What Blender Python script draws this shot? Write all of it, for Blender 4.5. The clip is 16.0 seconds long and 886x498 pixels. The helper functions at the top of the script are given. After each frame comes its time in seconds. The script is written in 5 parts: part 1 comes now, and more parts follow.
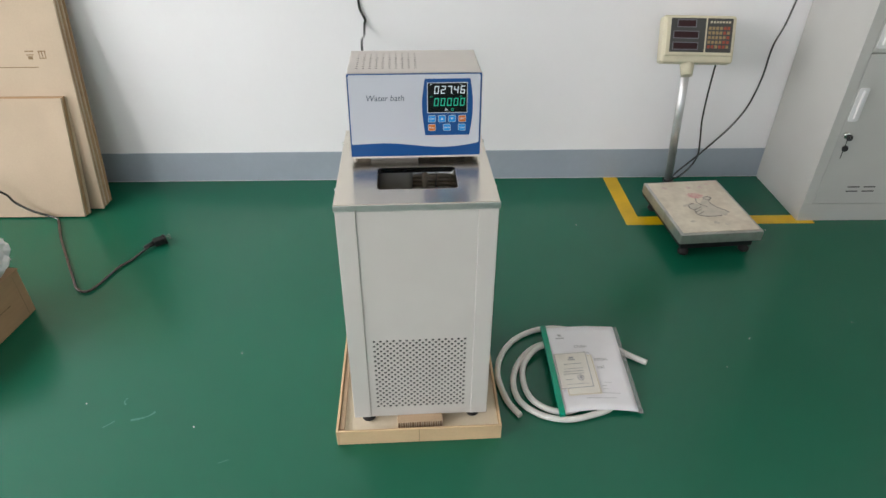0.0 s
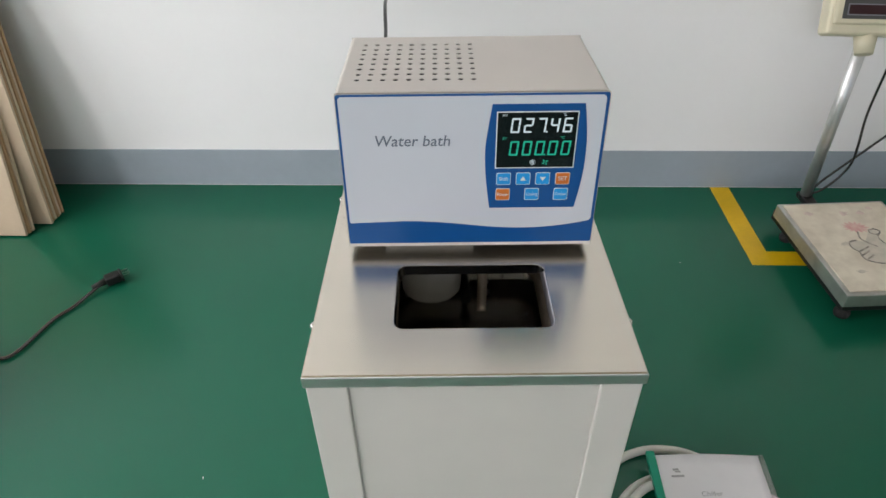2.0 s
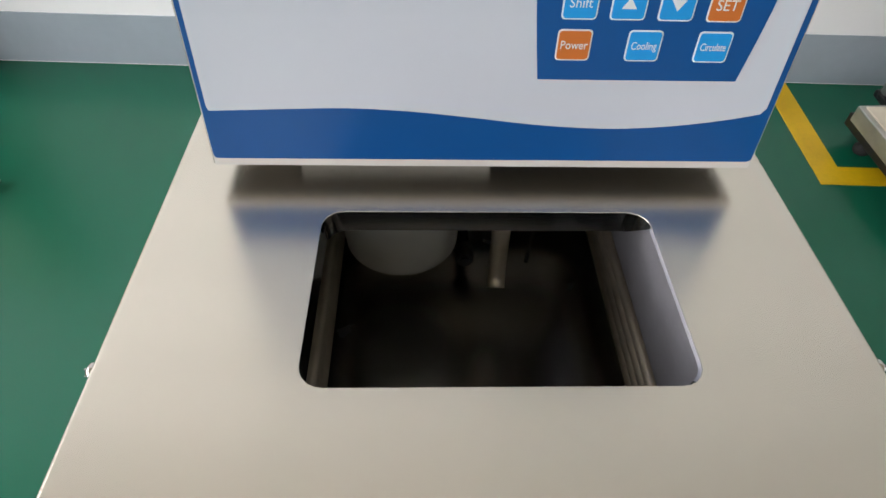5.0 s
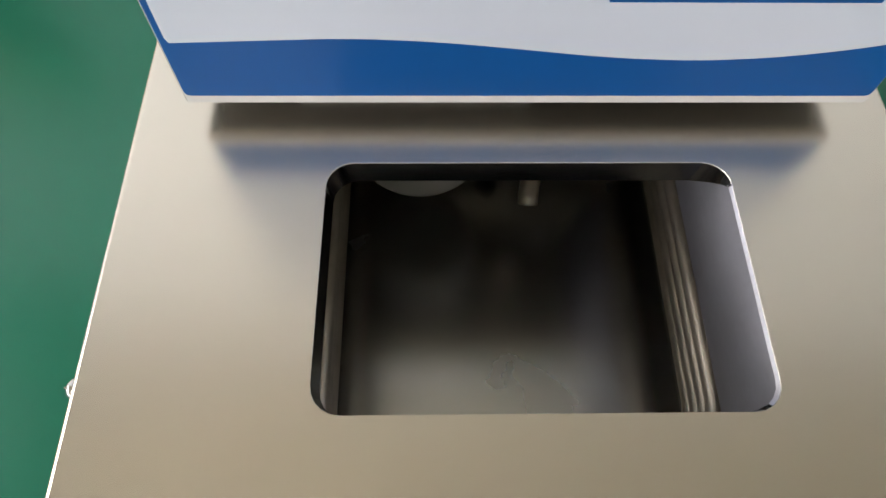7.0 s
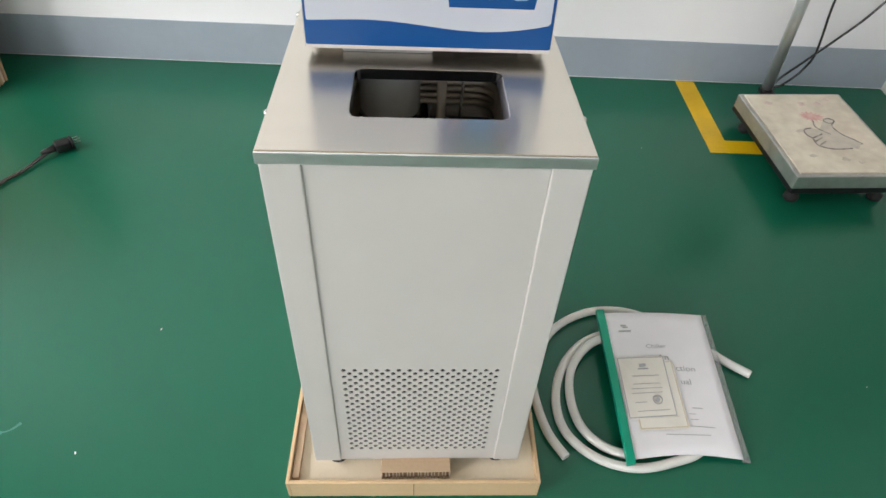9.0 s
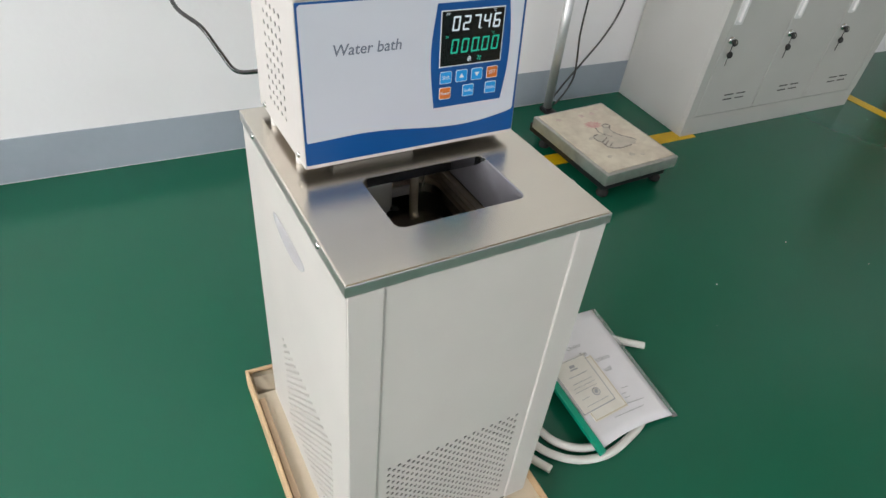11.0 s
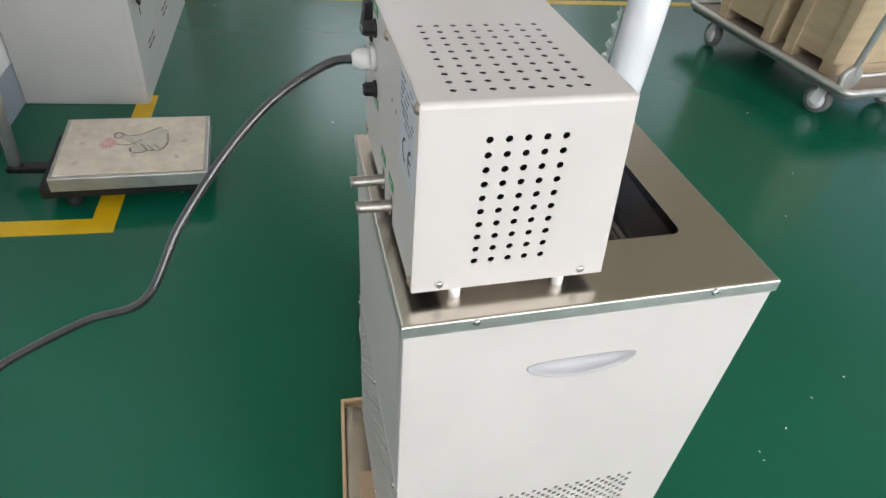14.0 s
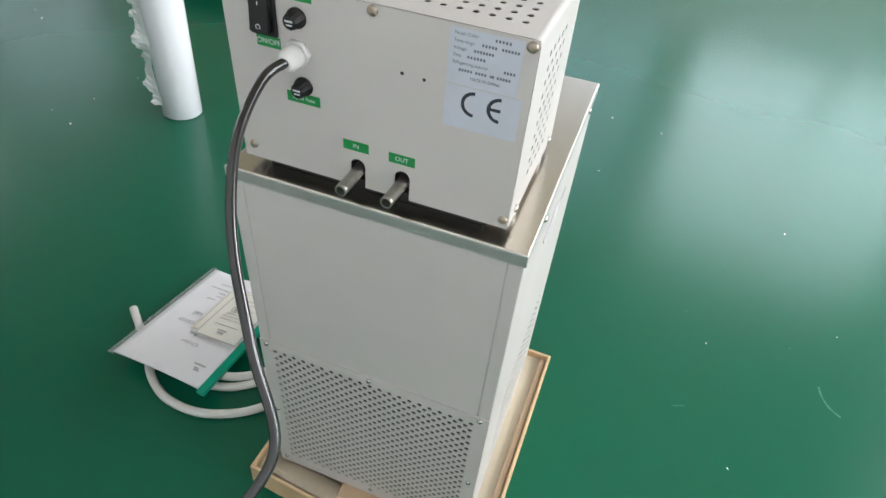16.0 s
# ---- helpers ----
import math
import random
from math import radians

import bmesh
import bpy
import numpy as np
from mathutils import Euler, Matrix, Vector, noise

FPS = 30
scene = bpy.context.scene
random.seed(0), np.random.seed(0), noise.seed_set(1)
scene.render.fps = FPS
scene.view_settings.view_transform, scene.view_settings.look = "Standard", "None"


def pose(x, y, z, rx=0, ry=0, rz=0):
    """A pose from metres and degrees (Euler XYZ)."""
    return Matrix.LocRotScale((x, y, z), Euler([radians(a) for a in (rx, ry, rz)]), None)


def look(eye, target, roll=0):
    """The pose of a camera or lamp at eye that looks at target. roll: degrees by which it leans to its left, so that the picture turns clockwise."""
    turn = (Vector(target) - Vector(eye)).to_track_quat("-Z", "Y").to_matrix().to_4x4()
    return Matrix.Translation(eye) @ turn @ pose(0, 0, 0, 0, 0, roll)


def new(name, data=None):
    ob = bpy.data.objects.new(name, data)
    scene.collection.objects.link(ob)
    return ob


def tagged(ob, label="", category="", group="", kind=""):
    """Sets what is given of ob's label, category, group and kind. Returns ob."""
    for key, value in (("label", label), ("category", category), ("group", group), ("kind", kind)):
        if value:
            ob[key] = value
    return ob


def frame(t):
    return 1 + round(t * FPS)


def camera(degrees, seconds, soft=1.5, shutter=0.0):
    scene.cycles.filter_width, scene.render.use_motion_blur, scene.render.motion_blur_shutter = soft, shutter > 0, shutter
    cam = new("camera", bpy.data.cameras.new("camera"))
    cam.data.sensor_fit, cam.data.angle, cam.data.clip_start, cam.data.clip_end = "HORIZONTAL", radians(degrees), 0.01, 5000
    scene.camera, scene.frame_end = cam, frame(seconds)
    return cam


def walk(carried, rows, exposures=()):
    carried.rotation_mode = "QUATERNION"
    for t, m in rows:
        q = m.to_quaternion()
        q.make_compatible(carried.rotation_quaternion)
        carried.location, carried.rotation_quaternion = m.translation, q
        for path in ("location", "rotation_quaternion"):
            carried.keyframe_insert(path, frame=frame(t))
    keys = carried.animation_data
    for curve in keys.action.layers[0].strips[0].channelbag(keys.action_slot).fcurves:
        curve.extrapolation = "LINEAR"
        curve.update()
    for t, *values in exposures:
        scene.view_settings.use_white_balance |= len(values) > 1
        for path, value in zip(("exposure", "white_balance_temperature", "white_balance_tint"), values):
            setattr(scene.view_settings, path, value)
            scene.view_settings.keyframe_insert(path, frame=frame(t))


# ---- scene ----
cam = camera(71.16, 16.0)
PATH = [
    (0, (0.0476, -1.2003, 1.2754), (0.0737, 0.4400, 0.1313), -0.10),
    (0.5, (0.0132, -1.1062, 1.2623), (0.0374, 0.5385, 0.1247), 0.02),
    (1, (0.0418, -0.9054, 1.2397), (0.0251, 0.7198, 0.0741), -0.82),
    (1.5, (0.0523, -0.7562, 1.1927), (0.0025, 0.8545, 0.0081), -1.28),
    (2, (0.0074, -0.5328, 1.1193), (-0.0764, 1.0116, -0.1486), -1.42),
    (2.5, (-0.0224, -0.3695, 1.0587), (-0.0564, 1.1037, -0.2935), -0.04),
    (3, (-0.0139, -0.2844, 1.0365), (0.0094, 1.1619, -0.3446), 1.50),
    (3.5, (-0.0053, -0.2326, 1.0063), (0.0414, 1.2368, -0.3497), 1.28),
    (4, (-0.0020, -0.2150, 0.9444), (0.0415, 1.2553, -0.4107), 1.50),
    (4.5, (0.0005, -0.2019, 0.9066), (0.0134, 1.1836, -0.5357), 1.15),
    (5, (-0.0113, -0.2176, 0.8768), (-0.0193, 1.1093, -0.6196), 1.45),
    (5.2, (-0.0152, -0.2268, 0.8710), (-0.0402, 1.0717, -0.6499), 0.84),
    (7.3, (-0.0225, -0.1210, 0.8741), (-0.0450, 0.6450, -0.9735), 0.50),
    (7.5, (-0.0220, -0.1787, 0.8738), (-0.1010, 0.8120, -0.8610), -0.30),
    (8, (-0.0324, -0.3225, 0.9239), (-0.0641, 0.9083, -0.6522), 1.90),
    (8.5, (0.0033, -0.4967, 0.9672), (0.0290, 0.8707, -0.4921), 2.92),
    (9, (0.0227, -0.6316, 1.0131), (0.0516, 0.7683, -0.4150), 2.93),
    (9.2, (0.0182, -0.6689, 1.0299), (0.0469, 0.7366, -0.3927), 2.96),
    (11.3, (-0.3310, -0.4970, 1.0698), (0.5575, 0.7460, -0.2207), 5.10),
    (11.5, (-0.3528, -0.4205, 1.0571), (0.5919, 0.7558, -0.2559), 3.56),
    (12, (-0.4021, -0.2893, 1.0507), (0.7157, 0.7110, -0.2721), 3.80),
    (12.5, (-0.5408, -0.1475, 1.0832), (0.7990, 0.6048, -0.1970), 2.49),
    (13, (-0.5508, 0.0024, 1.0555), (0.9023, 0.4449, -0.2454), 5.56),
    (13.5, (-0.5179, 0.1351, 1.0455), (0.9641, 0.2852, -0.2890), 6.08),
    (14, (-0.5234, 0.2916, 1.0430), (0.9491, -0.1195, -0.2465), 7.88),
    (14.5, (-0.4898, 0.3995, 1.0288), (0.8683, -0.2799, -0.2727), 7.72),
    (15, (-0.3547, 0.4796, 1.0106), (0.8002, -0.4712, -0.3169), 7.95),
    (15.5, (-0.2871, 0.5633, 1.0040), (0.5814, -0.6920, -0.2883), 9.13),
    (16, (-0.2327, 0.6618, 1.0128), (0.2524, -0.7847, -0.2804), 7.21),
]
EXPOSURES = [
    (0, 0.08, 6500, 10),
    (1, 0.1, 6500, 10),
    (2, 0.02, 6500, 10),
    (2.5, -0.02, 6500, 10),
    (3, 0.03, 6500, 10),
    (3.5, -0.03, 6500, 10),
    (4, -0.18, 6500, 10),
    (4.5, 0.1, 6500, 10),
    (5, 0.18, 6500, 10),
    (7.5, 0.42, 6500, 10),
    (8, 0.52, 6500, 10),
    (8.5, 0.42, 6500, 10),
    (9, 0.36, 6500, 10),
    (11.5, 0.08, 6500, 10),
    (12.5, -0.06, 6500, 10),
    (13, -0.28, 6500, 10),
    (13.5, -0.32, 6500, 10),
    (14, 0.08, 6300, 10),
    (14.5, 0.04, 6300, 9.5),
    (15, 0.04, 6250, 9),
    (15.5, 0.2, 6200, 8),
    (16, 0.36, 6250, 8),
]
walk(cam, [(t, look(eye, target, roll)) for t, eye, target, roll in PATH], EXPOSURES)

# ---------- light ----------
world = bpy.data.worlds.new("sky")
scene.world = world
world.use_nodes = True
wn = world.node_tree
wn.nodes.clear()
sky = wn.nodes.new("ShaderNodeTexSky")
sky.sky_type, sky.sun_disc = "NISHITA", False
sky.sun_elevation, sky.sun_rotation = radians(40), radians(250)
bg = wn.nodes.new("ShaderNodeBackground")
bg.inputs["Strength"].default_value = 0.12
wo = wn.nodes.new("ShaderNodeOutputWorld")
wn.links.new(sky.outputs["Color"], bg.inputs["Color"])
wn.links.new(bg.outputs["Background"], wo.inputs["Surface"])
scene.view_settings.exposure = 0.0


def window_light(name, place, aim, w, h, watts, colour):
    data = bpy.data.lights.new(name, "AREA")
    data.shape, data.size, data.size_y, data.energy, data.color = "RECTANGLE", w, h, watts, colour
    ob = new(name, data)
    ob.matrix_world = look(place, aim)
    return ob


DAY = (1.0, 0.962, 0.955)
SOUTH_DAY = (0.98, 0.98, 0.985)
for i, (yc, watts) in enumerate(((-0.2, 56), (-2.5, 100))):
    window_light("window_daylight_west", (-3.42, yc, 1.95), (-1.0, yc, 1.25), 1.7, 1.9, watts, DAY)
for xc, watts in ((-1.85, 52), (1.35, 17), (4.6, 5)):
    window_light("window_daylight_south", (xc, -6.52, 2.65), (xc, -2.0, 1.7), 2.75, 2.4, watts, SOUTH_DAY)
for yc, watts in ((-0.6, 24), (-2.9, 20), (-5.2, 9)):
    window_light("window_daylight_east", (7.92, yc, 3.05), (5.0, yc, 2.2), 1.7, 1.75, watts, DAY)


# ---------- materials ----------
def material(name, colour, rough=0.5, metal=0.0, var=0.0, scale=20.0, fine=300.0, bump=0.0, fine_amount=0.0,
             spec=0.5, stretch=(1, 1, 1), emit=None, rough_var=0.0, coat=0.0, transmission=0.0, second=None, ior=1.45):
    m = bpy.data.materials.new(name)
    m.use_nodes = True
    t = m.node_tree
    p = t.nodes["Principled BSDF"]
    p.inputs["Base Color"].default_value = (*colour, 1)
    p.inputs["Roughness"].default_value = rough
    p.inputs["Metallic"].default_value = metal
    p.inputs["Specular IOR Level"].default_value = spec
    p.inputs["Coat Weight"].default_value = coat
    p.inputs["Transmission Weight"].default_value = transmission
    p.inputs["IOR"].default_value = ior
    if emit:
        p.inputs["Base Color"].default_value = (*(0.1 * c for c in colour), 1)
        p.inputs["Emission Color"].default_value = (*colour, 1)
        p.inputs["Emission Strength"].default_value = emit
    if var or bump or rough_var:
        co = t.nodes.new("ShaderNodeTexCoord")
        mp = t.nodes.new("ShaderNodeMapping")
        mp.inputs["Scale"].default_value = stretch
        t.links.new(co.outputs["Object"], mp.inputs["Vector"])
        n1 = t.nodes.new("ShaderNodeTexNoise")
        n1.inputs["Scale"].default_value, n1.inputs["Detail"].default_value = scale, 5
        n2 = t.nodes.new("ShaderNodeTexNoise")
        n2.inputs["Scale"].default_value, n2.inputs["Detail"].default_value = fine, 3
        for n in (n1, n2):
            t.links.new(mp.outputs["Vector"], n.inputs["Vector"])
        if var:
            mix = t.nodes.new("ShaderNodeMix")
            mix.data_type = "RGBA"
            other = second or tuple(max(0.0, c * (1 - var)) for c in colour)
            mix.inputs["A"].default_value = (*colour, 1)
            mix.inputs["B"].default_value = (*other, 1)
            ramp = t.nodes.new("ShaderNodeMapRange")
            ramp.inputs["From Min"].default_value, ramp.inputs["From Max"].default_value = 0.35, 0.68
            add = t.nodes.new("ShaderNodeMath")
            add.operation = "MULTIPLY_ADD"
            add.inputs[1].default_value = 1.0
            sub = t.nodes.new("ShaderNodeMath")
            sub.operation = "MULTIPLY_ADD"
            sub.inputs[1].default_value, sub.inputs[2].default_value = fine_amount, -0.5 * fine_amount
            t.links.new(n2.outputs["Fac"], sub.inputs[0])
            t.links.new(n1.outputs["Fac"], add.inputs[0])
            t.links.new(sub.outputs[0], add.inputs[2])
            t.links.new(add.outputs[0], ramp.inputs["Value"])
            t.links.new(ramp.outputs["Result"], mix.inputs["Factor"])
            t.links.new(mix.outputs["Result"], p.inputs["Base Color"])
        if rough_var:
            rr = t.nodes.new("ShaderNodeMapRange")
            rr.inputs["To Min"].default_value, rr.inputs["To Max"].default_value = max(0.02, rough - 2 * rough_var), rough + 2 * rough_var
            rr.inputs["From Min"].default_value, rr.inputs["From Max"].default_value = 0.1, 0.9
            t.links.new(n1.outputs["Fac"], rr.inputs["Value"])
            t.links.new(rr.outputs["Result"], p.inputs["Roughness"])
        if bump:
            b = t.nodes.new("ShaderNodeBump")
            b.inputs["Strength"].default_value, b.inputs["Distance"].default_value = 1.0, bump
            t.links.new(n2.outputs["Fac"], b.inputs["Height"])
            t.links.new(b.outputs["Normal"], p.inputs["Normal"])
    return m


CREAM = material("cream_powder_coat", (0.61, 0.579, 0.552), 0.42, var=0.04, scale=9, fine=900, bump=0.00012)
STEEL = material("brushed_stainless", (0.765, 0.712, 0.628), 0.26, 1.0, var=0.03, scale=14, fine=620,
                 fine_amount=0.3, stretch=(0.05, 3.0, 3.0), rough_var=0.006)
grain = STEEL.node_tree.nodes.new("ShaderNodeCombineXYZ")
grain.inputs["Y"].default_value = 1.0
brushed = STEEL.node_tree.nodes["Principled BSDF"]
brushed.inputs["Anisotropic"].default_value = 0.45
STEEL.node_tree.links.new(grain.outputs["Vector"], brushed.inputs["Tangent"])
STEEL_FOLD = material("matt_folded_stainless", (0.66, 0.64, 0.62), 0.48, 1.0, var=0.12, scale=30)
NECK_STEEL = material("matt_neck_steel", (0.64, 0.63, 0.67), 0.52, 1.0, var=0.1, scale=30)
APRON = material("scaled_grey_sheet", (0.49, 0.485, 0.525), 0.42, 0.25, var=0.12, scale=25, fine=200, fine_amount=0.3)
# near-black colour stands in for shade under the controller's front edge
UNDER_SHADE = material("underside_shade", (0.10, 0.095, 0.085), 0.6, var=0.2, scale=30)
# polished steel, its colour darkened for the shade and dark tank it mirrors
NECK_SHADE = material("shaded_polished_neck_steel", (0.24, 0.24, 0.24), 0.12, 1.0, var=0.1, scale=30)
PIPE = material("dull_pipe_steel", (0.50, 0.47, 0.43), 0.38, 1.0, var=0.25, scale=120)
BLOCK = material("grey_insulating_foam", (0.26, 0.26, 0.255), 0.7, var=0.15, scale=40)
TANK = material("tank_stainless", (0.60, 0.60, 0.59), 0.24, 1.0, var=0.1, scale=10, fine=120, rough_var=0.05)
COIL = material("tarnished_coil_steel", (0.80, 0.72, 0.60), 0.42, 0.8, var=0.2, scale=40)
BRASSY = material("dull_nickel_screw", (0.52, 0.44, 0.36), 0.32, 1.0, var=0.2, scale=200)
PUMP = material("grey_moulded_pump", (0.50, 0.50, 0.47), 0.45, var=0.06, scale=40)
TRAY = material("tan_tray_board", (0.68, 0.49, 0.29), 0.85, var=0.12, scale=7, fine=220, bump=0.0002, fine_amount=0.35)
BRIGHT = material("bright_steel", (0.72, 0.71, 0.69), 0.2, 1.0, var=0.15, scale=60)
BLUE = material("printed_blue_film", (0.004, 0.075, 0.27), 0.33, var=0.06, scale=8)
GREY = material("printed_grey_film", (0.56, 0.585, 0.655), 0.36, var=0.03, scale=6, fine=700, bump=0.00005)
LETTER = material("printed_letter_grey", (0.13, 0.15, 0.20), 0.4)
BLACK = material("black_plastic", (0.012, 0.012, 0.013), 0.4, var=0.2, scale=40)
GLASS_BLACK = material("display_window", (0.004, 0.006, 0.007), 0.16)
WHITE_LINE = material("white_print", (0.72, 0.74, 0.76), 0.4)
LED_WHITE = material("led_white", (0.78, 0.90, 0.96), 0.4, emit=0.62)
LED_GREEN = material("led_green", (0.012, 0.40, 0.25), 0.4, emit=0.80)
KEY_BLUE = material("key_light_blue", (0.015, 0.30, 0.72), 0.35)
KEY_ORANGE = material("key_orange", (0.58, 0.16, 0.03), 0.35)
GAP = material("shaded_seam", (0.48, 0.455, 0.43), 0.6)
# near-black colour for the unlit inside seen through the vents
DARK = material("unlit_interior", (0.018, 0.018, 0.018), 0.7)
RUBBER = material("rubber", (0.02, 0.02, 0.02), 0.75, var=0.3, scale=60)
NYLON = material("white_nylon", (0.78, 0.77, 0.75), 0.4, var=0.06, scale=40)
CABLE = material("cable_sheath", (0.012, 0.012, 0.014), 0.16, var=0.3, scale=30, spec=0.9, coat=0.6)
LABEL_GREEN = material("green_label_tape", (0.015, 0.29, 0.07), 0.4, var=0.1, scale=40)
STICKER = material("silver_sticker", (0.60, 0.63, 0.70), 0.35, var=0.08, scale=30)
INK = material("black_ink", (0.03, 0.035, 0.05), 0.5)
INK_SOFT = material("faded_ink", (0.42, 0.43, 0.45), 0.6)
HANDLE = material("grey_moulded_handle", (0.43, 0.43, 0.44), 0.3, var=0.05, scale=40)
BOARD = material("corrugated_board", (0.42, 0.27, 0.15), 0.85, var=0.14, scale=7, fine=220, bump=0.0002, fine_amount=0.35, stretch=(1, 1, 6))
BOARD_PALE = material("pale_corrugated_board", (0.55, 0.44, 0.325), 0.85, var=0.10, scale=6, fine=200, bump=0.0002, fine_amount=0.35)
BOARD_MID = material("brown_board_facing", (0.52, 0.38, 0.25), 0.85, var=0.14, scale=9, fine=220, bump=0.0002, fine_amount=0.35)
BOARD_LINER = material("pale_board_liner", (0.84, 0.745, 0.58), 0.85, var=0.1, scale=8, fine=200, bump=0.0002, fine_amount=0.3)
BOARD_CUT = material("corrugated_cut_edge", (0.30, 0.20, 0.11), 0.9, var=0.4, scale=80)
PAPER = material("white_paper", (0.85, 0.85, 0.89), 0.32, var=0.03, scale=20)
CREAM_CARD = material("cream_card", (0.82, 0.80, 0.74), 0.6, var=0.06, scale=30)
GOLD = material("gold_print", (0.60, 0.53, 0.40), 0.5)
BINDER = material("green_spine_plastic", (0.0, 0.34, 0.21), 0.28)
FILM = material("clear_cover_film", (0.93, 0.95, 0.96), 0.12, transmission=0.85, ior=1.15)
HOSE = material("silicone_hose", (0.92, 0.92, 0.88), 0.28, transmission=0.22, var=0.05, scale=30)
WALL = material("white_wall_paint", (0.91, 0.90, 0.92), 0.7, var=0.05, scale=1.3, fine=60, bump=0.0006, fine_amount=0.1)
DADO = material("blue_grey_wall_paint", (0.36, 0.41, 0.47), 0.5, var=0.09, scale=4, fine=50, bump=0.0006, fine_amount=0.3)
CEIL = material("ceiling_cream", (0.54, 0.455, 0.35), 0.8, var=0.05, scale=1)
YELLOW = material("yellow_floor_paint", (0.78, 0.50, 0.008), 0.3, var=0.18, scale=9, fine=120, fine_amount=0.3)
LOCKER = material("locker_grey_paint", (0.52, 0.52, 0.50), 0.42, var=0.05, scale=5, fine=500, bump=0.00006)
LOCKER_DARK = material("locker_gap", (0.04, 0.04, 0.04), 0.7)
SCALE_CREAM = material("aged_cream_plastic", (0.66, 0.61, 0.46), 0.45, var=0.10, scale=14)
DIM_PRINT = material("dim_grey_print", (0.17, 0.17, 0.20), 0.4)
SCALE_GREY = material("grey_overlay", (0.065, 0.068, 0.066), 0.4, var=0.1, scale=30)
RED_WINDOW = material("red_display_window", (0.03, 0.008, 0.010), 0.3)
RED_KEY = material("red_key", (0.34, 0.08, 0.05), 0.45)
YELLOW_KEY = material("tan_key", (0.32, 0.23, 0.12), 0.45)
CHROME = material("chrome_tube", (0.70, 0.70, 0.70), 0.36, 0.75, var=0.2, scale=12)
PLAT_TOP = material("soiled_cream_mat", (0.80, 0.735, 0.615), 0.5, var=0.2, scale=11, fine=50, fine_amount=0.4, second=(0.63, 0.56, 0.455))
PLAT_SIDE = material("worn_steel_edge", (0.58, 0.57, 0.54), 0.42, 0.85, var=0.25, scale=20, rough_var=0.06)
PRINT_RED = material("worn_red_print", (0.66, 0.34, 0.32), 0.6, var=0.5, scale=50, second=(0.76, 0.58, 0.52))
PRINT_GREY = material("worn_grey_print", (0.12, 0.11, 0.10), 0.6, var=0.9, scale=60, second=(0.46, 0.41, 0.35))
PRINT_FILL = material("faded_grey_green_print", (0.55, 0.52, 0.44), 0.6, var=0.4, scale=45, second=(0.66, 0.60, 0.52))
SMUDGE = material("grey_smudge", (0.66, 0.60, 0.51), 0.6, var=0.25, scale=60)
SMUDGE_RED = material("faded_red_smudge", (0.74, 0.60, 0.54), 0.6, var=0.2, scale=60)
BAG = material("white_plastic_bag", (0.78, 0.78, 0.78), 0.35, var=0.05, scale=8)
ROLL = material("stretch_film_roll", (0.88, 0.89, 0.93), 0.25, var=0.04, scale=6, coat=0.4)
SCRAP = material("clear_film_scrap", (0.88, 0.90, 0.91), 0.12, transmission=0.28)
PLY = material("pale_plywood", (0.55, 0.44, 0.28), 0.6, var=0.15, scale=5, fine=60, fine_amount=0.4, stretch=(1, 1, 8))
DECK = material("worn_brown_deck", (0.36, 0.31, 0.27), 0.5, var=0.15, scale=9)
SCUFF = material("chalky_scuff", (0.025, 0.175, 0.125), 0.7)
CART_TUBE = material("satin_handle_tube", (0.80, 0.79, 0.77), 0.42, 0.6, var=0.1, scale=20)
CART = material("cart_aluminium", (0.70, 0.69, 0.66), 0.42, 0.75, var=0.2, scale=9)
WHEEL = material("grey_tyre", (0.16, 0.16, 0.16), 0.6, var=0.2, scale=30)
DOORWOOD = material("dark_door_paint", (0.07, 0.06, 0.055), 0.4, var=0.15, scale=4)
FADED_RED = material("faded_red_paint", (0.42, 0.12, 0.11), 0.5, var=0.15, scale=5)
PVC = material("white_window_frame", (0.75, 0.75, 0.75), 0.4)
PANE = material("window_glass", (0.9, 0.95, 0.95), 0.02, transmission=1.0)


